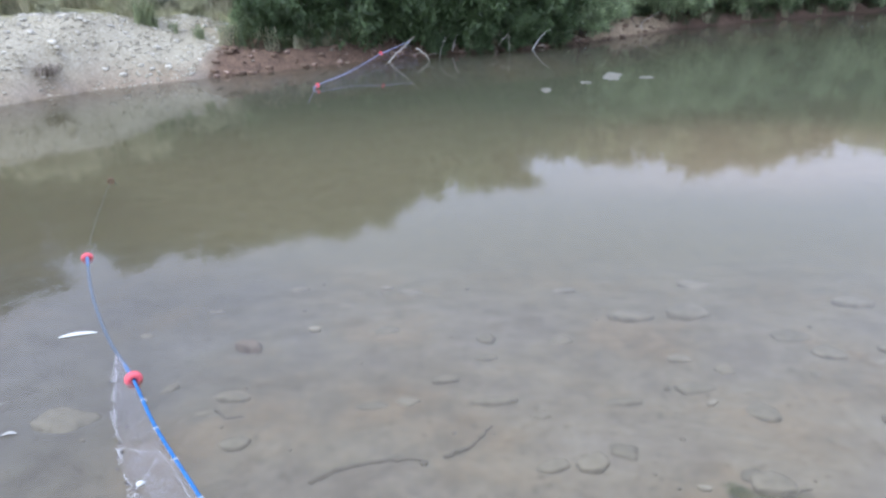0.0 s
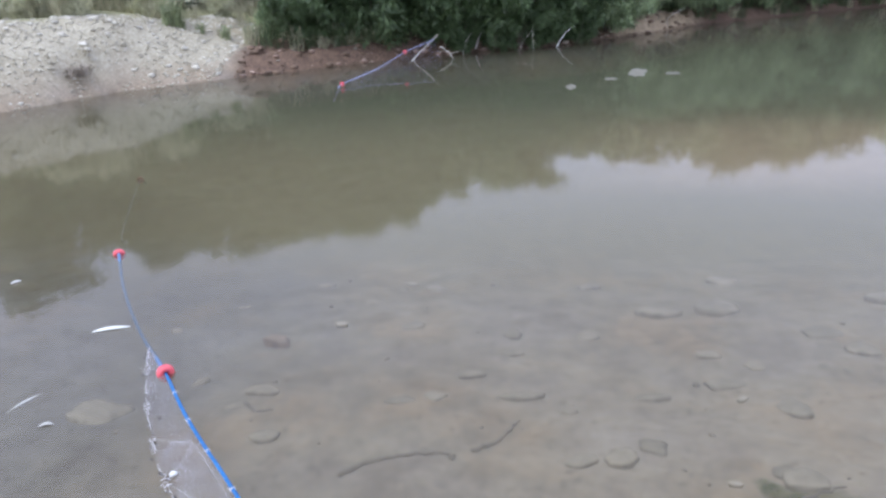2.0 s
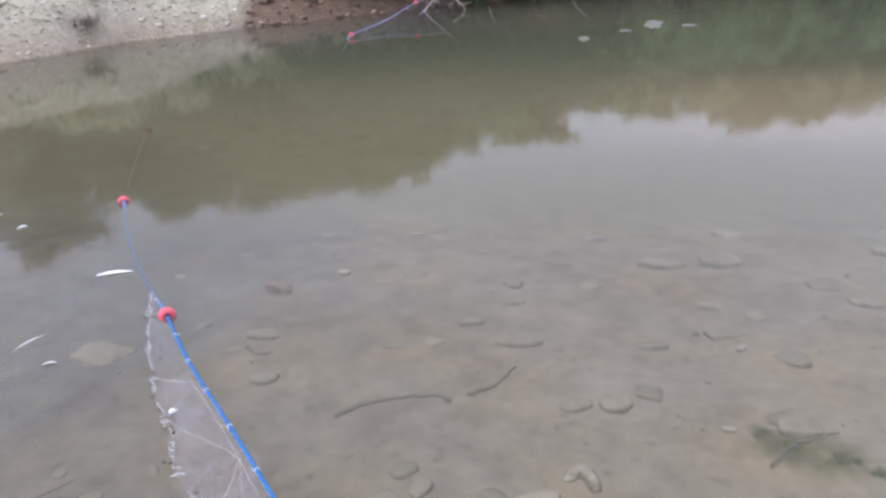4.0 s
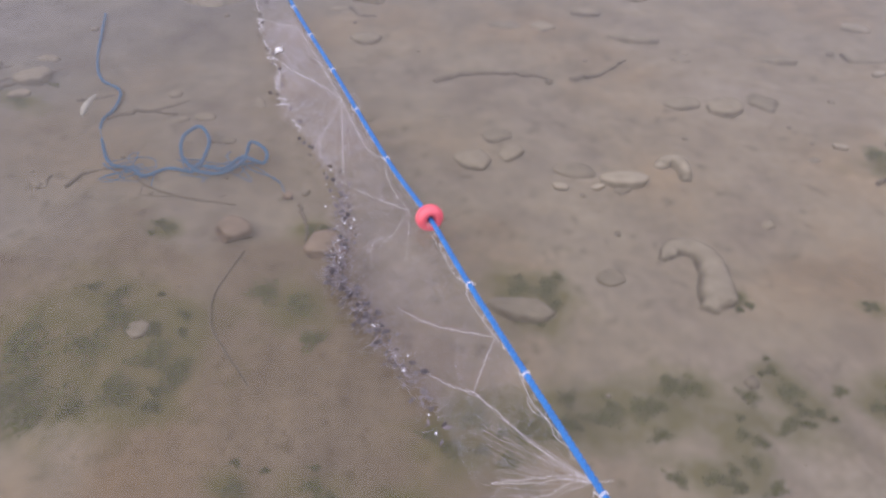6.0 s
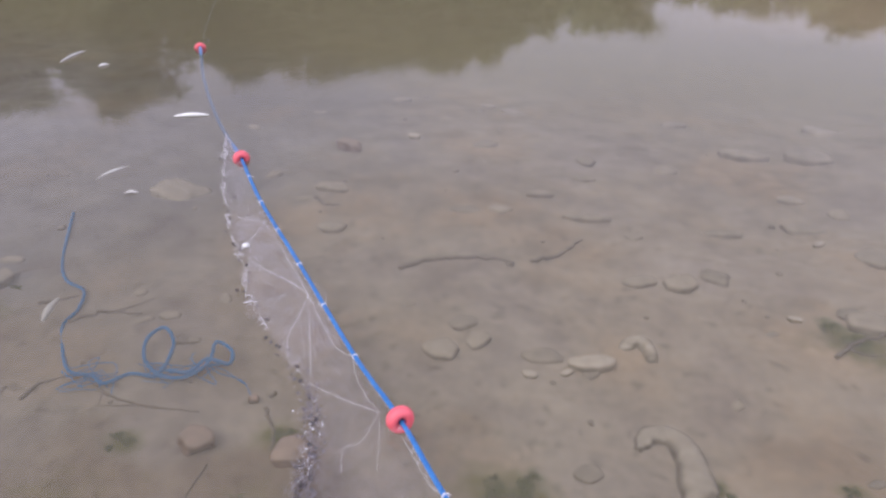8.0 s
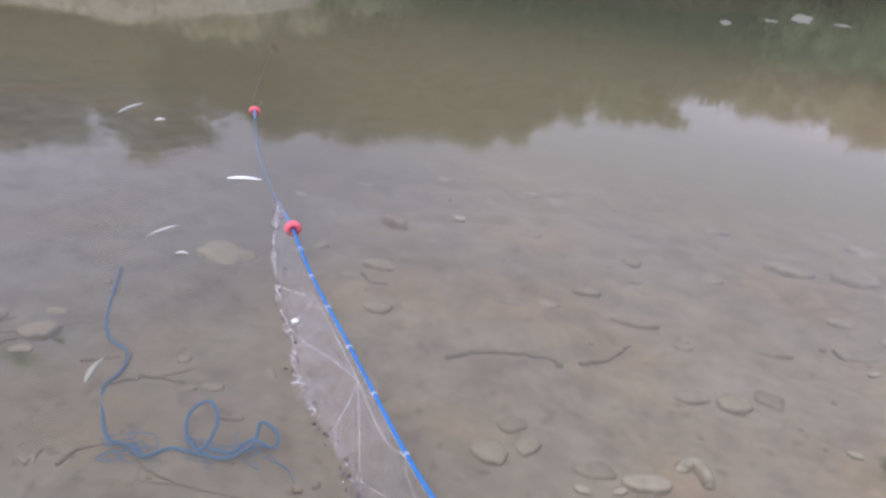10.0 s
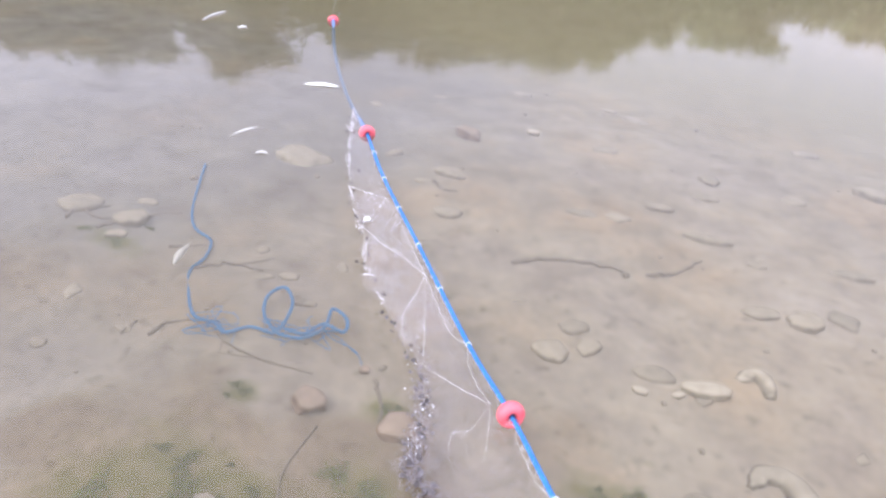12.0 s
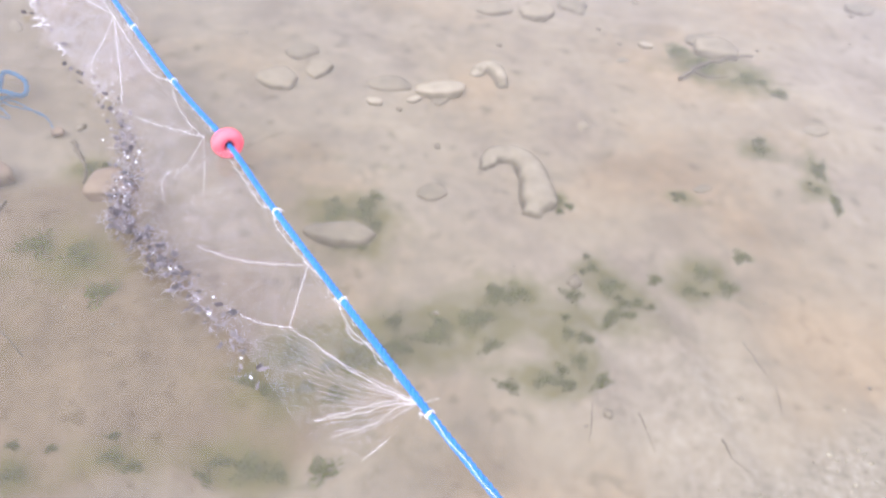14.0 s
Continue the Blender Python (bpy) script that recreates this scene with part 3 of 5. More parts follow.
def build_shrub(name, seed, height, spread, clumps, per, leaf, label, category, low=0.12, size=0.13):
    """Stems and limbs that fork from the base, and leaf clumps at their ends and along them."""
    rng = np.random.RandomState(seed)
    root = empty(name)
    wood, ends = Soup(), []
    for s in range(6):
        a = 2 * math.pi * (s + rng.rand()) / 6
        reach = spread * (0.25 + 0.5 * rng.rand())
        top = Vector((math.cos(a) * reach, math.sin(a) * reach, height * (0.65 + 0.3 * rng.rand())))
        pts = spline([(0.1 * math.cos(a), 0.1 * math.sin(a), -0.15), top * 0.4 + Vector((0.1 * rng.randn(), 0.1 * rng.randn(), 0.1 * height)), top], 9)
        wood.tube(pts, list(np.linspace(0.028, 0.008, 9) * height / 2.2), 6)
        for k in (2, 3, 4, 5, 6, 7, 8):
            b = rng.rand() * 2 * math.pi
            tip = pts[k] + Vector((math.cos(b), math.sin(b), 0.35 * rng.randn() + 0.15)) * spread * (0.2 + 0.3 * rng.rand())
            limb = spline([pts[k], (pts[k] + tip) / 2 + Vector((0, 0, 0.05 * height)), tip], 4)
            wood.tube(limb, [0.012, 0.009, 0.006, 0.004], 4)
            ends += [tuple(tip), tuple(limb[2])]
    centres = []
    while len(centres) < clumps:
        if rng.rand() < 0.55:
            e = np.array(ends[rng.randint(len(ends))]) + rng.normal(size=3) * 0.12
        else:
            d = rng.normal(size=3)
            d /= np.linalg.norm(d)
            r = 0.72 + 0.33 * rng.rand()
            lump = 1 + 0.25 * math.sin(3 * math.atan2(d[1], d[0]) + seed) + 0.2 * math.sin(5 * d[2] + seed)
            e = np.array((d[0] * spread * r * lump * 0.8, d[1] * spread * r * lump * 0.8, height * (0.5 + low / 2) + d[2] * height * (0.5 - low / 2) * r * lump))
        if height * low < e[2] < height * 1.08:
            centres.append(e)
    crown = Soup()
    leaf_cloud(crown, rng, centres, 0.12 * height ** 0.5, per, size * 1.25, size * 0.125)
    part("trunk", wood.mesh("trunk", BARK), root, "forked dark stems")
    part("crown", crown.mesh("crown", leaf, False), root)
    return tagged(root, label, category)


def build_tuft(name, seed, count, height, spread, mat, label, category, width=0.009, lean=0.5):
    """A clump of arching blades."""
    rng = np.random.RandomState(seed)
    s = Soup()
    for _ in range(count):
        a, r = rng.rand() * 2 * math.pi, spread * rng.rand() ** 0.6
        h, b = height * (0.55 + 0.5 * rng.rand()), rng.rand() * 2 * math.pi
        out = Vector((math.cos(b), math.sin(b), 0)) * h * lean * (0.2 + rng.rand())
        p0 = Vector((math.cos(a) * r, math.sin(a) * r, -0.03))
        p1, p2 = p0 + out * 0.25 + Vector((0, 0, h * 0.6)), p0 + out * 0.7 + Vector((0, 0, h * 0.95))
        p3 = p0 + out * 1.25 + Vector((0, 0, h * (1.0 - 0.45 * lean)))
        w = Vector((-math.sin(b), math.cos(b), 0)) * width
        s.add([p0 - w, p0 + w, p1 + w, p1 - w, p2 + w * 0.7, p2 - w * 0.7, p3], [(0, 1, 2, 3), (3, 2, 4, 5), (5, 4, 6)])
    return tagged(new(name, s.mesh(name, mat, False)), label, category)


def bank_point(x, back):
    y = float(np.interp(x, BANK_X, BANK_Y)) + back / 0.72
    return x, y, zval(x, y)


shrub_a = build_shrub("willow_shrub", 1, 2.3, 1.3, 230, 75, LEAF_SHADE, "dense dark green willow shrub overhanging the river bank", "shrub", 0.04)
shrub_b = build_shrub("willow_shrub", 2, 2.0, 1.35, 230, 75, LEAF_SHADE, "dense dark green willow shrub overhanging the river bank", "shrub", 0.03)
shrub_c = build_shrub("willow_shrub", 3, 2.0, 1.4, 230, 75, LEAF_LIGHT, "bright green leafy shrub on the earth bank", "shrub", 0.03)
shrub_d = build_shrub("straw_shrub", 6, 1.2, 0.9, 120, 60, LEAF_STRAW, "pale straw-green bush behind the gravel bar", "shrub", 0.03, 0.11)
tree_a = build_shrub("willow_tree", 4, 3.6, 1.7, 330, 75, LEAF_DARK, "young willow tree with a ragged dark crown", "tree", 0.08, 0.19)
tree_b = build_shrub("willow_tree", 5, 3.3, 1.6, 330, 75, LEAF_LIGHT, "young willow tree with a light green crown", "tree", 0.08, 0.19)
PLANTS = [shrub_a, shrub_b, shrub_c, tree_a, tree_b, shrub_d]
rng = random.Random(5)
SHRUBS = [(-5.5, 1.4, 5, 0.17), (-5.2, 1.3, 2, 0.4), (-4.8, 0.75, 1, 0.5), (-4.3, 0.6, 0, 0.62), (-3.75, 0.42, 1, 0.78), (-3.1, 0.36, 0, 0.82), (-2.5, 0.3, 1, 0.8), (-1.8, 0.25, 0, 0.8), (-1.1, 0.25, 1, 0.8), (-0.4, 0.25, 0, 0.75), (-2.25, 0.04, 0, 0.36), (-1.6, 0.03, 1, 0.4), (-0.95, 0.03, 0, 0.4), (-0.3, 0.05, 1, 0.38), (0.3, 0.3, 2, 0.68), (0.9, 0.75, 2, 0.65)]
RIGHT_SHRUBS = [(1.4, 0.9, 2, 0.7), (2.0, 0.5, 2, 0.7), (2.6, 0.45, 2, 0.75), (3.2, 0.4, 2, 0.75), (3.8, 0.45, 2, 0.75), (4.4, 0.4, 2, 0.75), (5.0, 0.4, 0, 0.8), (5.7, 0.4, 2, 0.85), (6.4, 0.4, 2, 0.85), (7.2, 0.4, 0, 0.9),
          (8.1, 0.3, 2, 1.0), (9.2, 0.3, 2, 1.0), (10.4, 0.3, 2, 1.1), (11.6, 0.4, 2, 1.1), (13.2, 0.5, 2, 1.2)]
STRAW_SHRUBS = [(-5.4, 2.3, 5, 0.21), (-5.9, 2.6, 5, 0.28), (-6.5, 2.4, 5, 0.31), (-7.1, 2.7, 5, 0.40), (-7.7, 2.5, 5, 0.36), (-8.3, 2.8, 5, 0.40), (-9.0, 2.7, 5, 0.34), (-10.0, 2.9, 5, 0.34), (-11.2, 2.9, 5, 0.36)]
TREES = [(-5.3, 4.6, 4, 1.05), (-4.6, 3.4, 3, 0.84), (-3.6, 2.6, 3, 0.78), (-2.6, 2.4, 4, 0.83), (-1.5, 2.2, 3, 0.73), (-0.3, 2.2, 4, 0.79), (0.9, 2.6, 3, 0.78), (2.1, 3.0, 4, 1.0), (3.6, 3.4, 3, 1.02), (5.6, 3.6, 4, 1.19), (8.0, 3.8, 3, 1.18), (10.8, 4.0, 4, 1.4), (14.0, 4.2, 3, 1.42), (4.6, 3.4, 4, 1.05), (6.8, 3.7, 3, 1.1), (9.4, 3.9, 4, 1.25), (12.4, 4.1, 4, 1.4), (2.9, 3.2, 3, 0.9), (17.0, 4.4, 4, 1.7)]
LEFT_TREES = [(-8.9, 1.7, 1, 0.42), (-9.5, 1.5, 0, 0.5), (-10.2, 1.5, 1, 0.55), (-11.0, 1.5, 0, 0.6), (-12.0, 1.6, 1, 0.6), (-13.5, 5.2, 3, 0.95), (-15.5, 5.4, 3, 1.0), (5.0, 3.4, 3, 1.1), (-6.1, 4.6, 3, 0.9), (-6.7, 4.6, 3, 0.86), (-7.4, 4.8, 3, 0.84), (-8.2, 4.6, 3, 0.72), (-9.2, 5.2, 3, 0.82), (-10.6, 5.2, 3, 0.86), (-12.4, 6.0, 3, 1.07), (-14.6, 6.6, 4, 1.08), (-17.5, 6.6, 4, 1.16), (-21.0, 7.0, 4, 1.4), (-25.0, 7.4, 4, 1.71)]
placed = set()
for x, back, kind, size in SHRUBS + RIGHT_SHRUBS + STRAW_SHRUBS + TREES + LEFT_TREES:
    bx, by, bz = bank_point(x, back)
    m = pose(bx, by, bz, 0, 0, rng.uniform(0, 360)) @ Matrix.Diagonal((1, 1, 1, 1))
    ob = PLANTS[kind]
    if kind in placed:
        ob = copy_thing(ob, m)
    else:
        ob.matrix_basis = m
        placed.add(kind)
    ob.scale = (size, size, size * rng.uniform(0.93, 1.07))
    tagged(ob, group="shrubs and trees along the far bank")

tuft_green = build_tuft("reed_clump", 11, 60, 0.8, 0.35, REED, "clump of arching green reeds at the water's edge", "reeds", lean=0.9)
tuft_dry = build_tuft("reed_clump", 12, 45, 0.6, 0.22, DRY_REED, "clump of pale half-dry reeds on the earth bank", "reeds", lean=1.0)
tuft_tall = build_tuft("grass_clump", 13, 60, 1.1, 0.4, DRY_REED, "tall straw-coloured grass clump behind the gravel bar", "grass", lean=0.6)
tuft_small = build_tuft("grass_clump", 14, 45, 0.4, 0.16, GRASS, "small green grass clump growing in gravel", "grass", lean=0.7)
first = set()


def put_tuft(ob, x, y, size, group):
    m = pose(x, y, zval(x, y), 0, 0, rng.uniform(0, 360))
    if ob.name in first:
        ob = copy_thing(ob, m)
    else:
        first.add(ob.name)
        ob.matrix_basis = m
    ob.scale = (size, size, size * rng.uniform(0.85, 1.15))
    tagged(ob, group=group)


for k in range(22):
    x = -5.3 + 0.3 * k + rng.uniform(-0.15, 0.15)
    bx, by, bz = bank_point(x, rng.uniform(0.3, 0.7))
    put_tuft(tuft_green if rng.random() < 0.5 else tuft_dry, bx, by, rng.uniform(0.35, 0.7), "reeds along the bank")
for k in range(34):
    x = 0.9 + 0.26 * k + rng.uniform(-0.1, 0.1)
    bx, by, bz = bank_point(x, rng.uniform(0.5, 0.9) if 0.6 < x < 1.9 else rng.uniform(0.06, 0.3))
    put_tuft(tuft_green if k % 4 else tuft_dry, bx, by, rng.uniform(0.3, 0.6), "reeds along the bank")
for x, back in ((-3.9, 0.45), (-3.75, 0.5), (-3.55, 0.5)):
    bx, by, bz = bank_point(x, back)
    put_tuft(tuft_dry, bx, by, 0.8, "reeds along the bank")
for k in range(15):  # half-dry blades hanging over the cut bank
    bx, by, bz = bank_point(-4.5 + 0.13 * k + rng.uniform(-0.05, 0.05), rng.uniform(0.32, 0.5))
    put_tuft(tuft_dry if k % 3 else tuft_green, bx, by, rng.uniform(0.3, 0.5), "reeds along the bank")
for k in range(70):
    x = -5.9 - 0.12 * k + rng.uniform(-0.2, 0.2)
    bx, by, bz = bank_point(x, rng.uniform(2.9, 4.3))
    put_tuft(tuft_tall, bx, by, rng.uniform(0.45, 0.7), "grass behind the gravel bar")
for k in range(60):
    x = -5.9 - 0.3 * k + rng.uniform(-0.3, 0.3)
    bx, by, bz = bank_point(x, rng.uniform(1.9, 3.2))
    put_tuft(tuft_tall, bx, by, rng.uniform(0.25, 0.4), "grass behind the gravel bar")
for x, back, s in ((-6.57, 1.5, 1.1), (-6.52, 1.45, 0.8), (-6.4, 1.3, 0.5), (-6.15, 1.2, 0.5), (-5.85, 1.1, 0.6), (-5.5, 1.0, 0.7), (-5.3, 0.95, 0.8), (-5.2, 1.1, 0.9)):
    bx, by, bz = bank_point(x, back)
    put_tuft(tuft_small, bx, by, s, "grass on the gravel bar")

debris = build_tuft("drift_debris", 15, 70, 0.16, 0.2, TWIG, "dark clump of drift twigs lying on the gravel bar", "debris", lean=1.8)
debris.matrix_basis = pose(-6.77, 8.34, zval(-6.77, 8.34), 0, 0, 20)


# ---- stones ----
def rock_mesh(name, seed, mat, flat=0.5, sub=3, rough=0.32):
    rs = np.random.RandomState(seed)
    bm = bmesh.new()
    bmesh.ops.create_icosphere(bm, subdivisions=sub, radius=0.5)
    off = Vector(rs.rand(3) * 40)
    cuts = [(Vector((*rs.randn(2), 0.5 * rs.randn())).normalized(), 0.3 + 0.12 * rs.rand()) for _ in range(7)]
    for v in bm.verts:
        n = v.co.normalized()
        k = 1 + rough * (noise.noise(n * 1.3 + off) + 0.5 * noise.noise(n * 3.1 + off))
        v.co = Vector((n.x * 0.5 * k, n.y * 0.5 * k, 0.5 * flat * k * (n.z if n.z > 0 else 0.8 * n.z)))
        for d, w in cuts:
            over = v.co.dot(d) - w
            if over > 0:
                v.co -= d * over * 0.85
        v.co.z = min(v.co.z, 0.42 * flat)
    me = bpy.data.meshes.new(name)
    bm.to_mesh(me)
    bm.free()
    me.materials.append(mat)
    me.shade_smooth()
    return me


def slab_mesh(name, seed, mat, thick=0.36):
    """A flat angular stone with a worn rim, drawn in a little under its edge."""
    rs = np.random.RandomState(seed)
    seg = 26
    corners = sorted((k + 0.7 * rs.rand()) / 6 for k in range(6))
    reach = [0.4 + 0.12 * rs.rand() for _ in corners]
    ring = []
    for k in range(seg):
        t = k / seg
        i = sum(c <= t for c in corners) - 1
        c0, c1 = corners[i] - (i < 0), corners[(i + 1) % 6] + (i == 5)
        r0, r1 = reach[i], reach[(i + 1) % 6]
        f = (t - c0) / (c1 - c0)
        p0, p1 = (Vector((r * math.cos(2 * math.pi * c), r * math.sin(2 * math.pi * c), 0)) for r, c in ((r0, c0), (r1, c1)))
        flat_side = p0.lerp(p1, f)
        ring.append(flat_side.lerp(flat_side.normalized() * (r0 + (r1 - r0) * f), 0.35))
    v, f = [], []
    for width, z in ((0.74, -0.5), (0.9, -0.1), (1.0, 0.22), (0.97, 0.36), (0.86, 0.45), (0.5, 0.5)):
        for p in ring:
            w = 1 + 0.09 * noise.noise(p * 5 + Vector((seed, 0, z)))
            v.append((p.x * width * w, p.y * width * w, thick * (z + 0.1 * noise.noise(p * 6 + Vector((0, seed, z * 2))))))
    v.append((0, 0, thick * 0.5))
    for r in range(5):
        for k in range(seg):
            a, b = r * seg + k, r * seg + (k + 1) % seg
            f.append((a, b, b + seg, a + seg))
    f += [(5 * seg + k, 5 * seg + (k + 1) % seg, 6 * seg) for k in range(seg)]
    return mesh_of(name, v, f, mat)


ROCKS = [slab_mesh("stone", 20 + k, STONE, 0.34 + 0.05 * (k % 3)) if k % 3 else rock_mesh("stone", 20 + k, STONE, 0.4) for k in range(7)]
PALE = [slab_mesh("stone", 40 + k, PALE_STONE, 0.36) for k in range(2)]
RED = [rock_mesh("stone", 50 + k, RED_STONE, 0.55) for k in range(2)]


def put_stone(me, x, y, length, breadth, turn, up=0.1, label="", group="stones on the river bed"):
    ob = new("stone", me)
    ob.matrix_basis = pose(x, y, zval(x, y) + up * length * 0.5, rng.uniform(-9, 0), rng.uniform(-6, 6), turn)
    ob.scale = (length, breadth, 0.45 * length + 0.45 * breadth)
    return tagged(ob, label, "stone", group)


SILTED = "flat silt-covered stone half sunk in the river bed"
# x, y, length, breadth, turn
NEAR_STONES = [(-0.227, 1.439, 0.105, 0.075, 33), (-0.245, 1.307, 0.115, 0.105, 20), (-0.162, 1.375, 0.085, 0.07, 61), (0.01, 1.375, 0.12, 0.085, 15), (0.207, 1.815, 0.125, 0.075, 21), (0.33, 1.85, 0.14, 0.1, 45),
               (0.42, 1.934, 0.105, 0.1, 30), (0.705, 2.38, 0.185, 0.11, 12), (0.89, 2.2, 0.115, 0.15, 20), (0.825, 1.8, 0.15, 0.12, 4), (0.578, 1.694, 0.042, 0.032, 28), (0.194, 1.017, 0.075, 0.065, 30),
               (-0.631, 0.489, 0.055, 0.05, 30), (-1.52, 1.84, 0.25, 0.19, 25), (-1.82, 1.12, 0.17, 0.14, 29), (-1.608, 1.13, 0.14, 0.11, 32), (-1.576, 1.047, 0.08, 0.05, 31)]
MID_STONES = [(-1.066, 1.123, 0.085, 0.05, 40), (-1.0, 1.169, 0.07, 0.05, 20), (-0.856, 1.093, 0.043, 0.032, 30), (-1.425, 0.786, 0.05, 0.08, 27), (-0.57, 2.76, 0.135, 0.11, 10), (-0.44, 2.085, 0.14, 0.065, 22),
              (-0.22, 2.306, 0.13, 0.06, 18), (-0.403, 1.458, 0.05, 0.03, 34), (0.77, 3.09, 0.23, 0.2, 5), (0.52, 3.04, 0.27, 0.1, 6), (0.848, 3.49, 0.19, 0.14, 0), (1.147, 2.854, 0.2, 0.14, 7), (1.244, 2.69, 0.15, 0.14, 20),
              (0.675, 2.616, 0.12, 0.08, 5), (0.204, 2.75, 0.105, 0.13, 8), (-0.093, 2.517, 0.12, 0.07, 14), (-0.01, 2.17, 0.21, 0.06, 12), (0.15, 2.107, 0.07, 0.045, 12), (0.442, 2.256, 0.17, 0.06, 9)]
FAR_STONES = [(-0.115, 2.697, 0.1, 0.13, 6), (-0.969, 2.062, 0.15, 0.08, 7), (-1.016, 1.96, 0.1, 0.06, 20), (1.485, 2.74, 0.12, 0.11, 0), (-0.828, 1.792, 0.13, 0.08, 7), (-0.33, 2.13, 0.1, 0.06, 8), (-1.2, 3.28, 0.12, 0.09, 16),
              (-1.31, 0.61, 0.05, 0.045, 0), (-1.19, 0.76, 0.055, 0.04, 0), (0.76, 1.2, 0.05, 0.03, 30), (1.05, 1.5, 0.08, 0.05, 20), (1.3, 2.2, 0.12, 0.07, 15), (-0.6, 3.3, 0.16, 0.1, 0), (0.2, 3.4, 0.15, 0.1, 5), (1.5, 3.2, 0.22, 0.14, 10)]
for k, (x, y, a, b, r) in enumerate(NEAR_STONES + MID_STONES + FAR_STONES):
    put_stone(ROCKS[k % 7], x, y, a, b, r, -0.12 + 0.1 * rng.random(), SILTED)
put_stone(PALE[0], 0.142, 1.387, 0.14, 0.065, 20, 0.1, "pale cream stone lying on the silty bed")
put_stone(PALE[1], 0.64, 1.778, 0.05, 0.03, 0, 0.2, "small pale stone lying on the silty bed")
put_stone(PALE[1], -0.895, 2.7, 0.075, 0.05, 0, 0.2, "small pale stone lying on the silty bed")
for x, y, size in ((0.085, 1.335, 0.045), (0.0, 1.29, 0.05), (0.741, 2.26, 0.055)):
    put_stone(PALE[1], x, y, size, size * 0.6, 60 * x * 9, 0.15, "small pale stone beside a cream stone")
put_stone(ROCKS[1], 0.05, 0.853, 0.16, 0.065, 12, 0.06, "long tapered silty stone beneath the float line")
put_stone(RED[0], -0.625, 0.803, 0.105, 0.085, 25, 0.2, "reddish-brown angular stone beside a root")
put_stone(RED[1], -0.423, 0.86, 0.12, 0.115, 40, 0.0, "rounded pinkish stone beneath the net")
put_stone(RED[1], -1.11, 2.48, 0.15, 0.09, 0, 0.15, "reddish flat stone under shallow water")
put_stone(RED[0], -0.585, 0.96, 0.035, 0.03, 0, 0.5, "small dark pebble on the silty bed")


rs_bed = np.random.RandomState(77)
for k in range(22):  # stones almost buried in the silt
    x, y = -1.7 + 3.4 * rs_bed.rand(), 1.1 + 2.4 * rs_bed.rand()
    a = 0.035 + 0.07 * rs_bed.rand() ** 1.5
    put_stone(ROCKS[k % 7], x, y, a, a * (0.5 + 0.4 * rs_bed.rand()), rs_bed.rand() * 180, -0.16 + 0.1 * rs_bed.rand(), SILTED)


def curved_stone(line, radii, mat, label):
    """A bent, worm-like hump of stone."""
    s = Soup()
    n = 34
    pts = spline([(x, y, zval(x, y) + h) for x, y, h in line], n)
    s.tube(pts, list(np.interp(np.linspace(0, 1, n), np.linspace(0, 1, len(radii)), radii)), 14)
    for i, v in enumerate(s.v):
        w = (noise.noise(Vector(v) * 17) + 0.7 * noise.noise(Vector(v) * 45) + 0.4 * noise.noise(Vector(v) * 110)) * 0.011
        s.v[i] = (v[0] + w, v[1] - 0.7 * w, v[2] + 0.8 * w)
    return tagged(new("stone", s.mesh("stone", mat)), label, "stone", "stones on the river bed")


curved_stone([(0.28, 1.13, -0.004), (0.3, 1.177, 0.002), (0.338, 1.196, 0.004), (0.375, 1.172, 0.004), (0.398, 1.116, 0.003), (0.408, 1.065, 0.001), (0.405, 1.01, -0.008)],
             (0.012, 0.021, 0.024, 0.027, 0.031, 0.035, 0.036, 0.024), HOOK_STONE, "bent hook-shaped pale stone on the silty bed")
curved_stone([(0.205, 1.475, -0.004), (0.225, 1.512, 0.004), (0.255, 1.505, 0.004), (0.28, 1.455, -0.004)], (0.012, 0.017, 0.019, 0.02, 0.012), PALE_STONE, "small arched pale stone beside a cream stone")


def scatter_stones(name, mat, count, seed, where, sizes, label, category, sub=1):
    """Uncountable small stones, one mesh."""
    rs = np.random.RandomState(seed)
    base = [rock_mesh("base", seed + k, mat, 0.6, sub, 0.3) for k in range(3)]
    shapes = [(np.array([v.co for v in b.vertices]), [tuple(p.vertices) for p in b.polygons]) for b in base]
    s, done = Soup(), 0
    while done < count:
        x, y = where(rs)
        z = zval(x, y)
        co, fa = shapes[rs.randint(3)]
        a, size = rs.rand() * 6.28, sizes[0] * (sizes[1] / sizes[0]) ** (rs.rand() ** 2)
        c, si, br = math.cos(a), math.sin(a), 0.6 + 0.4 * rs.rand()
        px, py = co[:, 0] * size, co[:, 1] * size * br
        s.add(np.stack([x + c * px - si * py, y + si * px + c * py, z + size * 0.08 + co[:, 2] * size * 0.8], 1), fa)
        done += 1
    for b in base:
        bpy.data.meshes.remove(b)
    return tagged(new(name, s.mesh(name, mat)), label, category, kind="stuff")


scatter_stones("pebbles", PEBBLE, 170, 60, lambda r: (r.uniform(-2.4, 2.0), 0.55 + 2.85 * r.rand() ** 1.2), (0.006, 0.04), "scattered silty pebbles over the river bed", "pebbles")


def shore_spot(r):
    x = 0.62 + 0.55 * r.rand()
    return x, float(np.interp(x, SHORE_X, SHORE_Y)) + r.uniform(0.0, 0.3) + 0.04 * r.randn()


scatter_stones("shore_gravel", BAR_STONE, 520, 75, shore_spot, (0.003, 0.012), "pale fine gravel in the shallows of the near shore", "gravel")


def bar_spot(r):
    x = -5.5 - 4.2 * r.rand() ** 1.3
    return bank_point(x, 0.03 + 2.3 * r.rand())[:2]


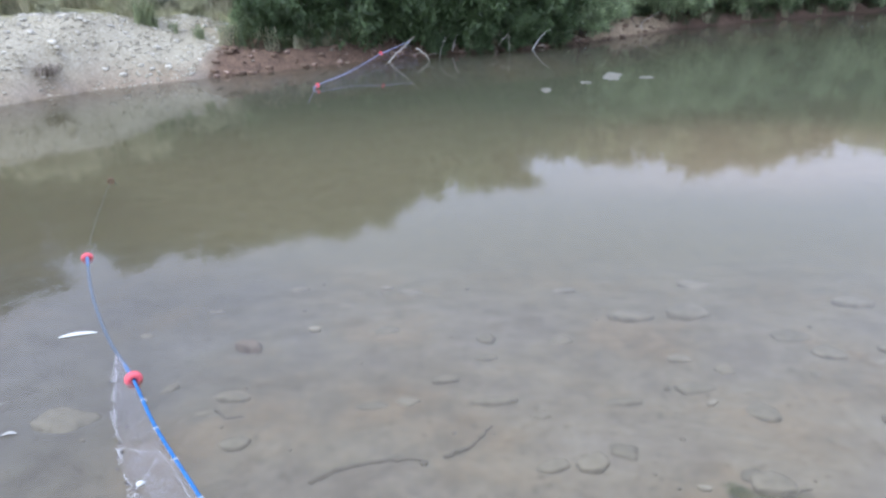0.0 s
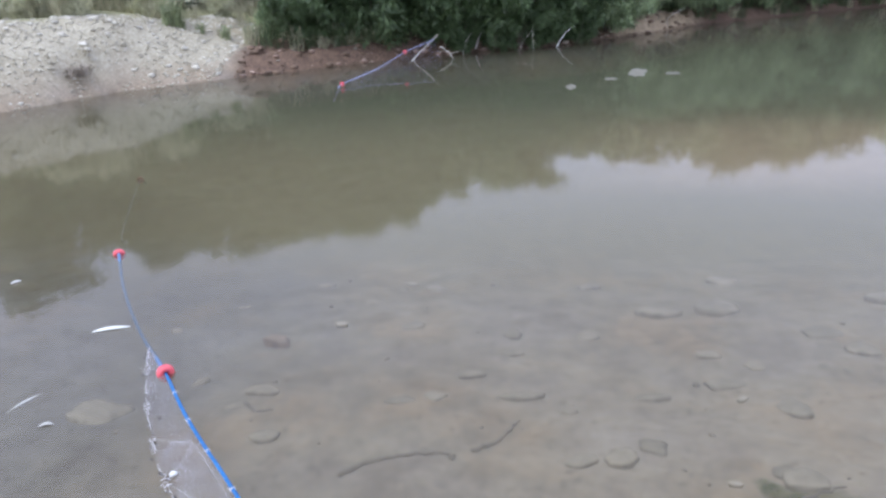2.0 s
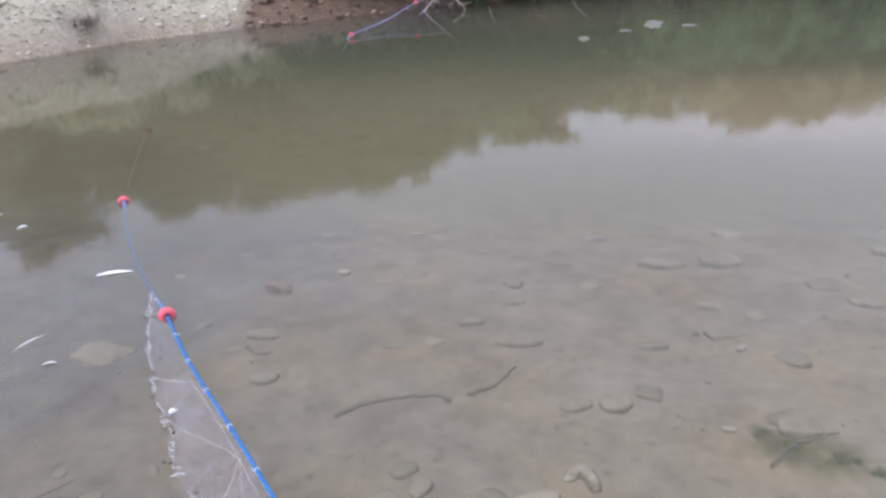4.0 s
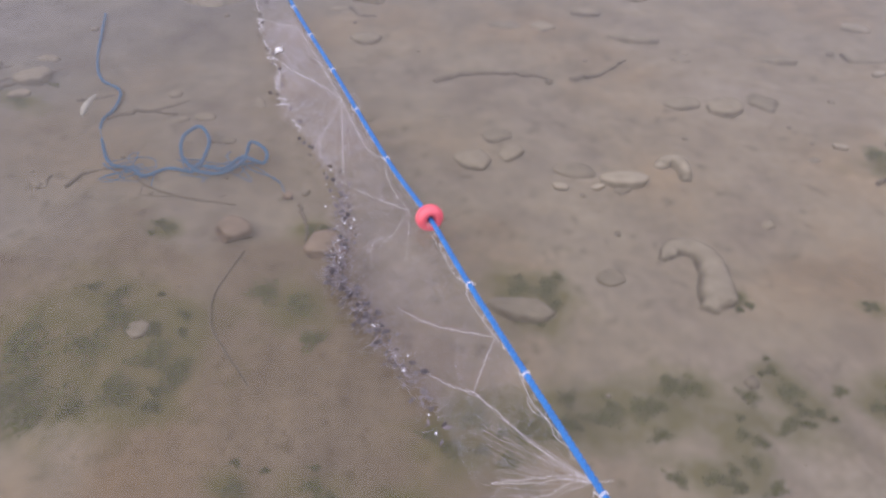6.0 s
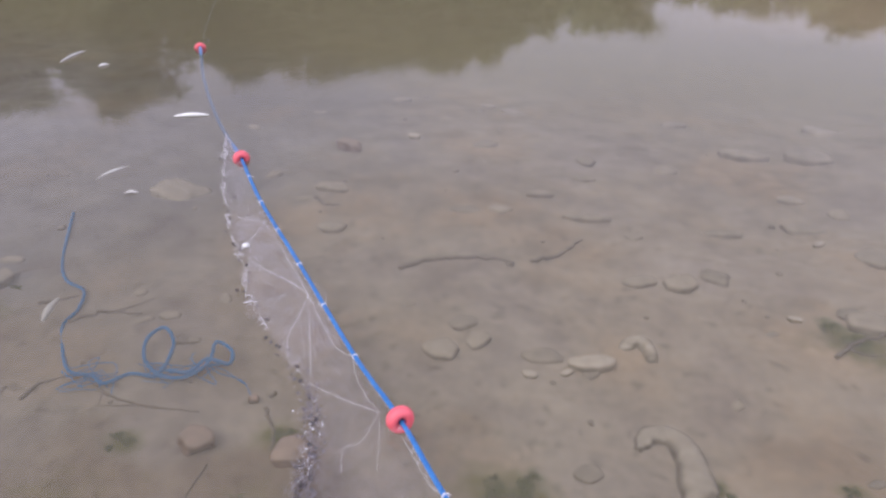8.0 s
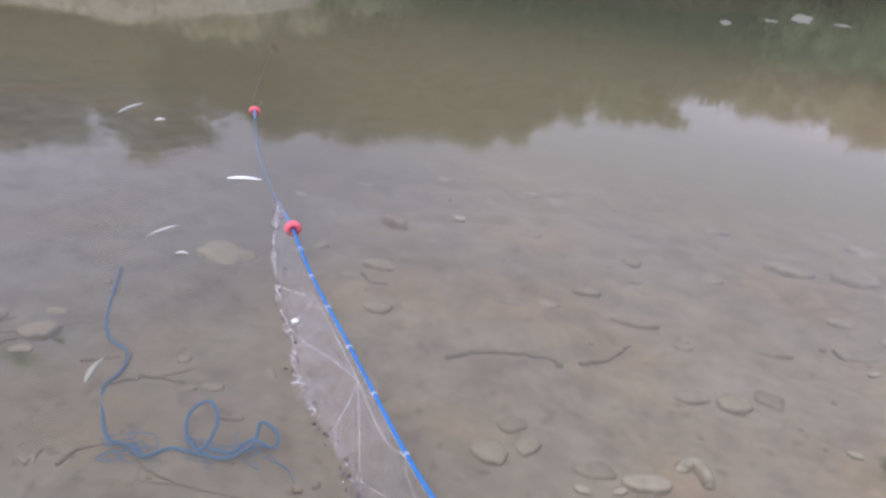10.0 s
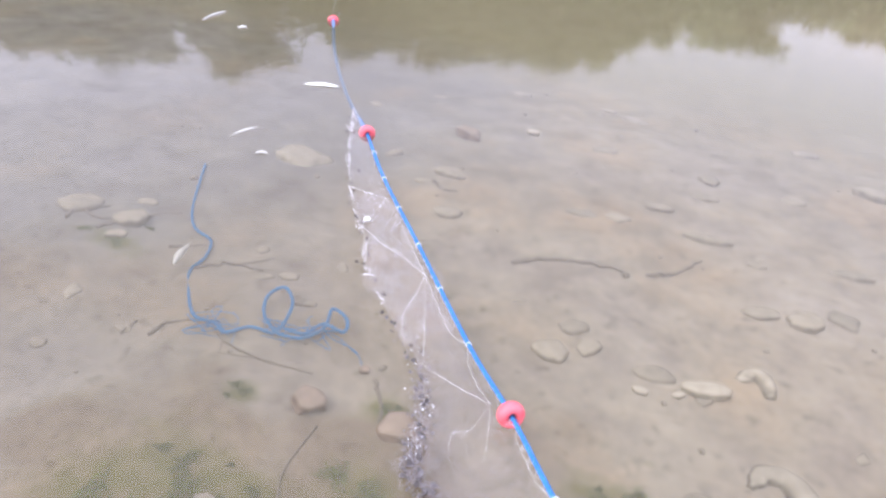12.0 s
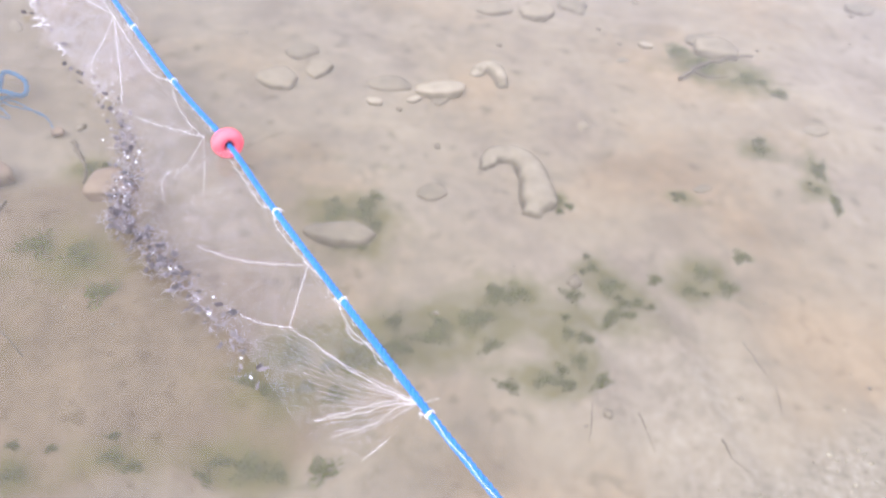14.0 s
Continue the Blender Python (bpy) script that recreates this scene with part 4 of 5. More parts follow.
scatter_stones("gravel", BAR_STONE, 9000, 70, bar_spot, (0.016, 0.08), "pale limestone gravel covering the bar", "gravel")
COBBLES = [rock_mesh("cobble", 80 + k, BAR_COBBLE, 0.62, 2, 0.3) for k in range(4)]
rs_bar = np.random.RandomState(9)
for k in range(150):
    x, y = bar_spot(rs_bar)
    size = 0.07 + 0.09 * rs_bar.rand() ** 2
    ob = new("cobble", COBBLES[k % 4])
    ob.matrix_basis = pose(x, y, zval(x, y) + 0.05 * size, 0, 0, rs_bar.rand() * 360)
    ob.scale = (size, size * 0.75, size * 0.8)
    tagged(ob, "pale limestone cobble on the gravel bar", "cobble", "cobbles on the gravel bar")
for k in range(90):
    x, y, z = bank_point(-5.2 + 5.5 * rs_bar.rand() ** 1.4, 0.02 + 0.33 * rs_bar.rand() ** 1.5)
    size = 0.05 + 0.12 * rs_bar.rand() ** 2
    put_stone(RED[k % 2] if k % 5 else ROCKS[k % 4], x, y, size, size * 0.7, rs_bar.rand() * 360, 0.2, "brown stone in the earth bank at the waterline", "stones in the earth bank")


def clod_spot(r):
    return bank_point(-5.3 + 8.6 * r.rand() ** 1.5, 0.02 + 0.7 * r.rand() ** 1.4)[:2]


scatter_stones("earth_clods", EARTH_CLOD, 620, 85, clod_spot, (0.03, 0.2), "crumbled brown clods of earth on the cut bank", "earth")


# ---- algae, twigs and leaves ----
def build_algae(seed):
    rs = np.random.RandomState(seed)
    s = Soup()
    for _ in range(300):
        a = rs.rand() * 6.28
        r = (0.36 + 0.14 * math.sin(3 * a + seed) + 0.1 * math.sin(5 * a)) * rs.rand() ** 0.6
        p = Vector((r * math.cos(a), r * math.sin(a), 0.0))
        d = Vector((rs.randn() + 0.8, rs.randn() * 0.7, 0)).normalized() * (0.07 + 0.12 * rs.rand())
        h = 0.05 + 0.14 * rs.rand() * (1 - r)
        w = Vector((-d.y, d.x, 0)).normalized() * 0.009
        q, e = p + d * 0.5 + Vector((0, 0, h)), p + d + Vector((0.05 * rs.randn(), 0.05 * rs.randn(), h * 0.6))
        s.add([p - w, p + w, q + w, q - w, e], [(0, 1, 2, 3), (3, 2, 4)])
    return s.mesh("algae_tuft", ALGA, False)


ALGAE = [build_algae(90 + k) for k in range(4)]
SATELLITES = []
for x, y, a, b in ALGAE_LEFT + ALGAE_RIGHT:
    for _ in range(2):
        s = rng.uniform(0.4, 0.9)
        SATELLITES.append((x + rng.gauss(0, 1.1) * a, y + rng.gauss(0, 1.1) * b, a * s, b * s))
for k, (x, y, a, b) in enumerate(ALGAE_LEFT + ALGAE_RIGHT + SATELLITES):
    ob = new("algae_tuft", ALGAE[k % 4])
    ob.matrix_basis = pose(x, y, zval(x, y) + 0.001, 0, 0, rng.uniform(-25, 60))
    ob.scale = (1.6 * a, 1.6 * b, 0.05)
    tagged(ob, "dark green tuft of thread algae on the silt", "algae", "algae on the river bed")


def laid(points, lift=0.006):
    return [(x, y, zval(x, y) + lift) for x, y in points]


def build_stick(points, radius, mat, label, name="stick", forks=0, seed=0, flat=False):
    rs = np.random.RandomState(seed)
    s = Soup()
    pts = spline(points, 18)
    pts = [p + Vector(rs.randn(3) * radius * 0.35) for p in pts]
    s.tube(pts, list(np.linspace(radius, radius * 0.4, 18)), 7)
    for k in range(forks):
        i = 4 + int(rs.rand() * 11)
        d = (pts[i + 1] - pts[i]).normalized() + Vector(rs.randn(3) * 0.6)
        if flat:
            d.z *= 0.1
        e = pts[i] + d.normalized() * radius * (14 + 14 * rs.rand())
        s.tube(spline([pts[i], (pts[i] + e) / 2 + Vector(rs.randn(3) * radius), e], 6), list(np.linspace(radius * 0.5, radius * 0.2, 6)), 5)
    return tagged(new(name, s.mesh(name, mat)), label, "stick")


build_stick(laid([(-0.51, 1.64), (-0.44, 1.71), (-0.315, 1.775), (-0.187, 1.797)]), 0.008, TWIG, "dark waterlogged stick lying on the bed", forks=0, seed=1, flat=True)
build_stick(laid([(-0.134, 1.827), (-0.062, 1.886), (-0.004, 2.02)]), 0.007, TWIG, "short bent waterlogged twig on the bed", forks=0, seed=2, flat=True)
build_stick(laid([(-1.784, 1.026), (-1.8, 1.09), (-1.732, 1.08), (-1.648, 1.093)]), 0.007, TWIG, "crooked waterlogged twig on the bed", forks=2, seed=3, flat=True)
build_stick(laid([(-1.66, 1.04), (-1.6, 1.12), (-1.56, 1.18)]), 0.006, TWIG, "short waterlogged twig on the bed", forks=1, seed=4, flat=True)
build_stick(laid([(-0.57, 0.76), (-0.555, 0.639), (-0.51, 0.563), (-0.446, 0.52), (-0.351, 0.469)], 0.003), 0.0024, TWIG, "thin dark curved root on the silt", "root", forks=2, seed=5, flat=True)
build_stick(laid([(-1.02, 0.9), (-0.95, 0.86), (-0.8, 0.85), (-0.68, 0.88)], 0.004), 0.004, TWIG, "thin dark root under the tangled rope", "root", forks=3, seed=6, flat=True)
build_stick(laid([(0.72, 1.62), (0.8, 1.72), (0.92, 1.78)], 0.01), 0.006, TWIG, "short twig among algae", "stick", forks=1, seed=7, flat=True)
build_stick(laid([(-1.0, 1.98), (-0.93, 1.93), (-0.87, 1.95)], 0.004), 0.006, TWIG, "short dark twig beside the float line", "stick", forks=1, seed=9, flat=True)
build_stick(laid([(-1.25, 1.05), (-1.18, 1.12), (-1.08, 1.15)], 0.004), 0.006, TWIG, "short dark twig beside the blue rope", "stick", forks=1, seed=10, flat=True)


# thin dark strands added to draw cracks along the mud ridges
for crack in ([(0.804, 0.793), (0.833, 0.747), (0.857, 0.715), (0.858, 0.659)], [(0.754, 0.593), (0.768, 0.56), (0.791, 0.545)], [(0.544, 0.64), (0.548, 0.58), (0.548, 0.538)], [(0.627, 0.617), (0.646, 0.576), (0.655, 0.553)]):
    build_stick(laid(crack, 0.0), 0.0015, TWIG, "thin dark strand laid in for a crack in the silt", "twig", forks=0, seed=12, flat=True)
for twig in ([(-1.178, 0.74), (-1.183, 0.798)], [(-1.112, 0.772), (-1.111, 0.836), (-1.053, 0.886), (-1.001, 0.908)], [(-1.398, 1.091), (-1.348, 1.137), (-1.317, 1.162)], [(-0.901, 1.064), (-0.84, 1.088)], [(-0.55, 0.951), (-0.485, 0.884), (-0.473, 0.853)]):
    build_stick(laid(twig, 0.003), 0.005, TWIG, "short dark twig lying on the silt", "twig", forks=0, seed=13, flat=True)


def build_leaf(a, b, z, width, mat, label):
    """A slender pointed leaf between two ends, cupped along its middle."""
    a, b = Vector((*a, z)), Vector((*b, z))
    d, n = b - a, 9
    w = Vector((-d.y, d.x, 0)).normalized()
    v, f = [], []
    for k in range(n):
        t = k / (n - 1)
        half = width * (math.sin(math.pi * min(1, t * 0.93 + 0.05)) ** 0.7)
        c = a + d * t + w * 0.006 * math.sin(3 * t) + Vector((0, 0, 0.006 * math.sin(math.pi * t)))
        v += [c - w * half - Vector((0, 0, half * 0.5)), c + Vector((0, 0, half * 0.3)), c + w * half - Vector((0, 0, half * 0.5))]
        v += [c - Vector((0, 0, half * 0.9 + 0.001))]
    for k in range(n - 1):
        i, j = 4 * k, 4 * k + 4
        f += [(i, i + 1, j + 1, j), (i + 1, i + 2, j + 2, j + 1), (i + 2, i + 3, j + 3, j + 2), (i + 3, i, j, j + 3)]
    return tagged(new("leaf", mesh_of("leaf", v, f, mat)), label, "leaf", "pale leaves in the water")


AFLOAT = "slender silvery white leaf floating on the water"
build_leaf((-1.77, 2.192), (-1.638, 2.251), 0.004, 0.012, PALE_LEAF, AFLOAT)
build_leaf((-1.676, 1.642), (-1.636, 1.769), -0.004, 0.01, SUNK_LEAF, "slender pale leaf drifting just under the surface")
build_leaf((-2.773, 2.574), (-2.786, 2.761), 0.003, 0.009, SUNK_LEAF, "slender pale leaf drifting on the water")
build_leaf((-2.537, 2.586), (-2.504, 2.622), 0.004, 0.007, PALE_LEAF, "short silvery leaf floating on the water")
build_leaf((-1.498, 1.586), (-1.455, 1.604), 0.004, 0.007, SUNK_LEAF, "short silvery leaf floating on the water")
build_leaf((-1.25, 0.988), (-1.287, 1.08), -0.02, 0.013, PALE_LEAF, "pale leaf caught beside the blue rope under water")


# ---- blue tangled rope on the bed ----
def strands(soup, path, radius, lay, count=3, sides=6):
    """A laid rope: strands wound round the path."""
    run, up = 0.0, None
    lines = [[] for _ in range(count)]
    for k, p in enumerate(path):
        d = (path[min(k + 1, len(path) - 1)] - path[max(k - 1, 0)]).normalized()
        if up is None:
            up = d.orthogonal().normalized()
        up = (up - d * up.dot(d)).normalized()
        side = d.cross(up)
        if k:
            run += (p - path[k - 1]).length
        for s in range(count):
            a = 2 * math.pi * (run / lay + s / count)
            lines[s].append(p + (up * math.cos(a) + side * math.sin(a)) * radius * 0.54)
    for line in lines:
        soup.tube(line, radius * 0.5, sides)


tangle = Soup()
TAIL = [(-1.702, 1.534), (-1.538, 1.317), (-1.421, 1.215), (-1.31, 1.176), (-1.254, 1.1), (-1.25, 1.037), (-1.179, 0.964), (-1.075, 0.888), (-1.006, 0.893), (-0.956, 0.878), (-0.922, 0.932)]
LOOPS = [(-0.846, 0.937), (-0.913, 0.976), (-0.951, 1.033), (-0.934, 1.082), (-0.873, 1.042), (-0.842, 0.969), (-0.84, 0.937), (-0.774, 0.955), (-0.748, 1.015), (-0.772, 1.081), (-0.717, 1.068), (-0.7, 1.03), (-0.755, 1.02), (-0.775, 0.972), (-0.83, 0.96)]
lift = [0.004, -0.007, 0.002, 0.006, 0.002, -0.006, -0.008, 0.002, 0.004, 0.006, -0.003] + [0.006, 0.012, 0.022, 0.03, 0.024, 0.014, 0.012, 0.012, 0.016, 0.024, 0.022, 0.014, 0.02, 0.014, 0.01]
strands(tangle, spline([(x, y, zval(x, y) + 0.006 + h) for (x, y), h in zip(TAIL + LOOPS, lift)], 420), 0.0052, 0.035)
frayed = Soup()
for k in range(22):
    cx, cy = ((-1.0, 0.88), (-0.74, 1.0), (-0.84, 0.945))[k % 3]
    pts = [(cx + rng.gauss(0, 0.04), cy + rng.gauss(0, 0.03)) for _ in range(4)]
    frayed.tube(spline(laid(pts, 0.006 + 0.012 * rng.random()), 14), 0.0011, 4)
tangled = empty("tangled_rope", -0.9, 1.0, zval(-0.9, 1.0))
for ob in (part("rope", tangle.mesh("rope", SUNK_ROPE), tangled), part("frayed_end", frayed.mesh("frayed_end", SUNK_ROPE), tangled, "frayed blue fibres spread on the silt")):
    ob.matrix_parent_inverse = Matrix.Translation(-tangled.location)
tagged(tangled, "loose blue rope lying in loops on the river bed", "rope")

# ---- the fishing net: float line, floats, netting ----
net = empty("fishing_net", -0.2, 0.95, 0.0)
NET_BACK = Matrix.Translation(-net.location)


def net_part(name, me, label="", parent=None):
    ob = part(name, me, parent or net, label)
    if parent is None:
        ob.matrix_parent_inverse = NET_BACK
    return ob


FLOAT_LINE = [(1.3, -0.75, 0.2), (0.8, -0.02, 0.19), (0.56, 0.21, 0.165), (0.41, 0.352, 0.14), (0.285, 0.467, 0.12), (-0.034, 0.775, 0.071), (-0.203, 0.953, 0.03), (-0.386, 1.105, 0.022),
              (-0.712, 1.405, 0.016), (-1.02, 1.685, 0.01), (-1.268, 1.94, 0.006)]
NET_NEAR = spline(FLOAT_LINE, 700)
near_rope = Soup()
strands(near_rope, spline(FLOAT_LINE, 1700), 0.0057, 0.032)
net_part("float_line", near_rope.mesh("float_line", ROPE_BLUE), "bright blue three-strand twisted rope")
MID_LINE = [(-1.268, 1.94, 0.006), (-1.62, 2.28, -0.03), (-1.97, 2.66, -0.03), (-2.245, 3.008, 0.004), (-2.58, 3.5, -0.13), (-2.96, 3.93, -0.25), (-3.85, 5.4, -0.3), (-4.1, 5.8, -0.5)]
mid_rope = Soup()
mid_rope.tube(spline(MID_LINE[:4], 70), 0.008, 8)
net_part("float_line", mid_rope.mesh("float_line", DULL_ROPE), "blue rope awash at the surface")
sunk_rope = Soup()
sunk_rope.tube(spline(MID_LINE[3:], 50), 0.0028, 7)
net_part("float_line", sunk_rope.mesh("float_line", WET_ROPE), "blue rope sinking to the bed, murk put into its colour")
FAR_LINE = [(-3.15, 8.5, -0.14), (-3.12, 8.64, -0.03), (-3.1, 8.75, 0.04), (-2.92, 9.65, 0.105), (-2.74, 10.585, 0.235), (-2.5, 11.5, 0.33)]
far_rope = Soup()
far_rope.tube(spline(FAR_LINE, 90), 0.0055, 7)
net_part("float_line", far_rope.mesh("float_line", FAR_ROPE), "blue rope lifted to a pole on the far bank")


def build_float(place, along, mat=FLOAT_RED, label="coral red ring float"):
    """A rounded ring float with a bore, threaded on the line."""
    s, n, m = Soup(), 28, 14
    for i in range(n):
        a = 2 * math.pi * i / n
        for j in range(m):
            b = 2 * math.pi * j / m
            r = 0.0185 + 0.0125 * math.cos(b)
            s.v.append((r * math.cos(a), r * math.sin(a), 0.0165 * math.sin(b) * (1 + 0.05 * math.sin(3 * a))))
    s.f = [(i * m + j, (i + 1) % n * m + j, (i + 1) % n * m + (j + 1) % m, i * m + (j + 1) % m) for i in range(n) for j in range(m)]
    ob = net_part("float", s.mesh("float", mat), label)
    turn = Vector(along).to_track_quat("Z", "Y").to_matrix().to_4x4()
    ob.matrix_basis = Matrix.Translation(place) @ turn
    if mat is FLOAT_RED:
        # near-black plug paints the shade inside the hole
        plug = Soup()
        plug.tube([(0, 0, -0.008), (0, 0, 0.008)], 0.0068, 12)
        part("bore", plug.mesh("bore", BORE_SHADE), ob, "dark plug standing in for the shade inside the float's bore")
    return ob


for place, along in (((-0.203, 0.953, 0.03), (0.17, -0.18, 0.045)), ((-1.268, 1.94, 0.006), (0.25, -0.25, 0.004)), ((-2.245, 3.008, -0.006), (0.28, -0.37, 0.01)), ((-3.85, 5.4, -0.3), (0.2, -0.4, 0.0)),
                     ((-3.1, 8.75, 0.04), (-0.15, -0.6, -0.04)), ((-2.74, 10.585, 0.24), (-0.2, -0.9, -0.1))):
    if place[2] < -0.1:
        build_float(place, along, SUNK_FLOAT, "sunken float with the water's murk put into its colour")
    else:
        build_float(place, along)

# foot edge of the netting, where it lies on the surface beside the line
FOOT = [(0.212, 0.409, 0.02), (0.145, 0.42, 0.012), (0.074, 0.475, 0.006), (0.011, 0.525, 0.006), (-0.072, 0.578, 0.006), (-0.145, 0.623, 0.006), (-0.221, 0.68, 0.006), (-0.32, 0.745, 0.006), (-0.372, 0.883, 0.005),
        (-0.469, 1.004, 0.005), (-0.569, 1.075, 0.005), (-0.776, 1.232, 0.004), (-0.863, 1.352, 0.004), (-1.0, 1.484, 0.003), (-1.115, 1.623, 0.003), (-1.243, 1.786, 0.002), (-1.43, 2.07, 0.0)]
NU, NV = 560, 52
head_line = spline([p for p in FLOAT_LINE[4:]] + [(-1.46, 2.12, -0.004)], NU)
foot_line = spline(FOOT, NU)


def net_point(u, v):
    """A point of the netting: u along the line, v from the line to the foot edge."""
    a, b = head_line[u], foot_line[u]
    t = v / NV
    p = a.lerp(b, t)
    sag = math.sin(math.pi * t)
    q = p * 14
    k = Vector((noise.noise(q), noise.noise(q + Vector((7, 0, 0))), 0)) * 0.014 + Vector((noise.noise(p * 45), noise.noise(p * 45 + Vector((0, 9, 0))), 0)) * 0.007
    p += k * sag
    p.z = max(0.002, p.z - sag * 0.02 * (a.z > 0.04)) + 0.0015 * math.sin(u * 0.35 + 0.7 * v)
    return p


def thread(s, a, b, r):
    d = (b - a).normalized()
    w = d.cross(Vector((0, 0, 1)))
    w = (w.normalized() if w.length > 1e-4 else Vector((1, 0, 0))) * r
    h = d.cross(w)
    n = len(s.v)
    s.v += [tuple(q) for q in (a + w - h * 0.6, a - w - h * 0.6, a + h, b + w - h * 0.6, b - w - h * 0.6, b + h)]
    s.f += [(n, n + 1, n + 4, n + 3), (n + 1, n + 2, n + 5, n + 4), (n + 2, n, n + 3, n + 5)]


torn = np.random.RandomState(41)
grid = [[net_point(u, v) for v in range(NV + 1)] for u in range(NU)]


def netting(rows, radius, shift, holes):
    """Diamond meshes over a stretch of the net; where it lies folded, a second sheet slips over the first."""
    s = Soup()
    slip = lambda p: p + Vector((shift * noise.noise(p * 9 + Vector((3, 1, 0))), shift * noise.noise(p * 9 + Vector((0, 5, 2))), 0.0006 if shift else 0))
    for u in rows:
        for v in range(NV):
            if torn.rand() < holes or (u < 60 and torn.rand() < 0.8 * (1 - u / 60)):
                continue
            a, b = (grid[u][v], grid[u + 1][v + 1]) if (u + v) % 2 == 0 else (grid[u][v + 1], grid[u + 1][v])
            thread(s, slip(a), slip(b), radius)
    return s.mesh("netting", THREAD, False)


net_part("netting", netting(range(NU - 1), 0.00007, 0.0, 0.06), "fine translucent lavender-white monofilament netting")
net_part("netting", netting(range(230, 400), 0.00008, 0.03, 0.12), "second fold of lavender-white netting")

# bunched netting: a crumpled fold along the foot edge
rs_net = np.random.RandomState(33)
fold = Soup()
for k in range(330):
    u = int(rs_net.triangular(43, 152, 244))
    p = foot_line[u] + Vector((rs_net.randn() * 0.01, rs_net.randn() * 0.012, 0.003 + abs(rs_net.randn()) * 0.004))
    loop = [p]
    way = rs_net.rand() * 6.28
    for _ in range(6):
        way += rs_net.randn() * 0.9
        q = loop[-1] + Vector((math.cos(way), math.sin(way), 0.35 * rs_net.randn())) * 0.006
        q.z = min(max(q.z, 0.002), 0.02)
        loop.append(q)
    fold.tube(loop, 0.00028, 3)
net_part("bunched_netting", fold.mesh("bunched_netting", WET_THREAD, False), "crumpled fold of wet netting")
for a, b in ((271, 285), (300, 309), (320, 336), (354, 386), (398, 419), (432, 473), (484, 506), (516, NU)):
    curl = Soup()
    pts = []
    for u in np.arange(a, b, 0.45):
        i = min(int(u), NU - 2)
        c = foot_line[i].lerp(foot_line[i + 1], u - int(u))
        turn = u * 1.19
        amp = 0.004 + 0.007 * max(0, math.sin(u * 0.11))
        pts.append(c + Vector((amp * math.cos(turn), amp * 1.2 * math.sin(turn * 0.83), 0.004 + 0.002 * math.sin(turn))))
    curl.tube(pts, 0.0008, 4)
    net_part("foot_cord", curl.mesh("foot_cord", FOOT_CORD), "thin white curled cord along the foot edge")
# dark litter, and white flakes that imitate highlights on the wet netting
flecks, glints = Soup(), Soup()
for k in range(430):
    u = int(rs_net.triangular(47, 145, 253)) if k < 370 else rs_net.randint(244, NU)
    p = foot_line[u] + Vector((rs_net.randn() * 0.013, rs_net.randn() * 0.014, 0.005 + 0.004 * rs_net.rand()))
    d = Vector((rs_net.randn(), rs_net.randn(), 0.4 * rs_net.randn())).normalized()
    w = d.orthogonal().normalized()
    a, b = (0.003 + 0.008 * rs_net.rand()), (0.002 + 0.005 * rs_net.rand())
    pick = glints if k % 8 == 0 else flecks
    if pick is glints:
        a, b = a * 0.45, b * 0.45
    e = d.cross(w) * 0.001
    pick.add([p - d * a, p + w * b, p + d * a, p - w * b, p + e, p - e], [(0, 1, 4), (1, 2, 4), (2, 3, 4), (3, 0, 4), (1, 0, 5), (2, 1, 5), (3, 2, 5), (0, 3, 5)])
net_part("leaf_litter", flecks.mesh("leaf_litter", LITTER, False), "dark scraps of leaf caught in the netting")["kind"] = "stuff"
net_part("wet_scrap", glints.mesh("wet_scrap", GLINT_WHITE, False), "small white flakes standing in for wet glints in the netting")["kind"] = "stuff"


def cord(points, radius=0.00042, label="white twine drawn tight across the netting"):
    s = Soup()
    p = spline([(x, y, z) for x, y, z in points], 14)
    s.tube([q + Vector((0.0012 * math.sin(3.1 * i), 0.0012 * math.cos(2.3 * i), 0)) for i, q in enumerate(p)], radius, 5)
    net_part("twine", s.mesh("twine", TWINE), label)


# ties where the netting is drawn up to the line
TIE_END, TIE_NEAR, TIE_FLOAT, TIE_MID, TIE_FAR = (0.285, 0.467, 0.118), (0.051, 0.686, 0.066), (-0.254, 0.957, 0.028), (-0.615, 1.284, 0.018), (-0.938, 1.575, 0.012)
NEAR_CORDS = [[TIE_NEAR, (-0.017, 0.691, 0.04), (-0.069, 0.695, 0.025), (-0.115, 0.703, 0.015), (-0.162, 0.715, 0.01)], [TIE_NEAR, (0.048, 0.639, 0.04), (0.049, 0.591, 0.022)], [(0.049, 0.591, 0.022), (-0.001, 0.592, 0.014), (-0.06, 0.606, 0.01)],
              [(0.049, 0.591, 0.022), (0.107, 0.558, 0.045), (0.174, 0.516, 0.07), (0.239, 0.482, 0.1), TIE_END], [TIE_NEAR, (0.105, 0.645, 0.075), (0.133, 0.625, 0.085)], [(0.112, 0.632, 0.078), (0.149, 0.583, 0.08), (0.179, 0.557, 0.09), (0.222, 0.525, 0.1), TIE_END],
              [(0.144, 0.587, 0.075), (0.161, 0.568, 0.07), (0.191, 0.555, 0.085), (0.208, 0.532, 0.085), (0.24, 0.513, 0.1)]]
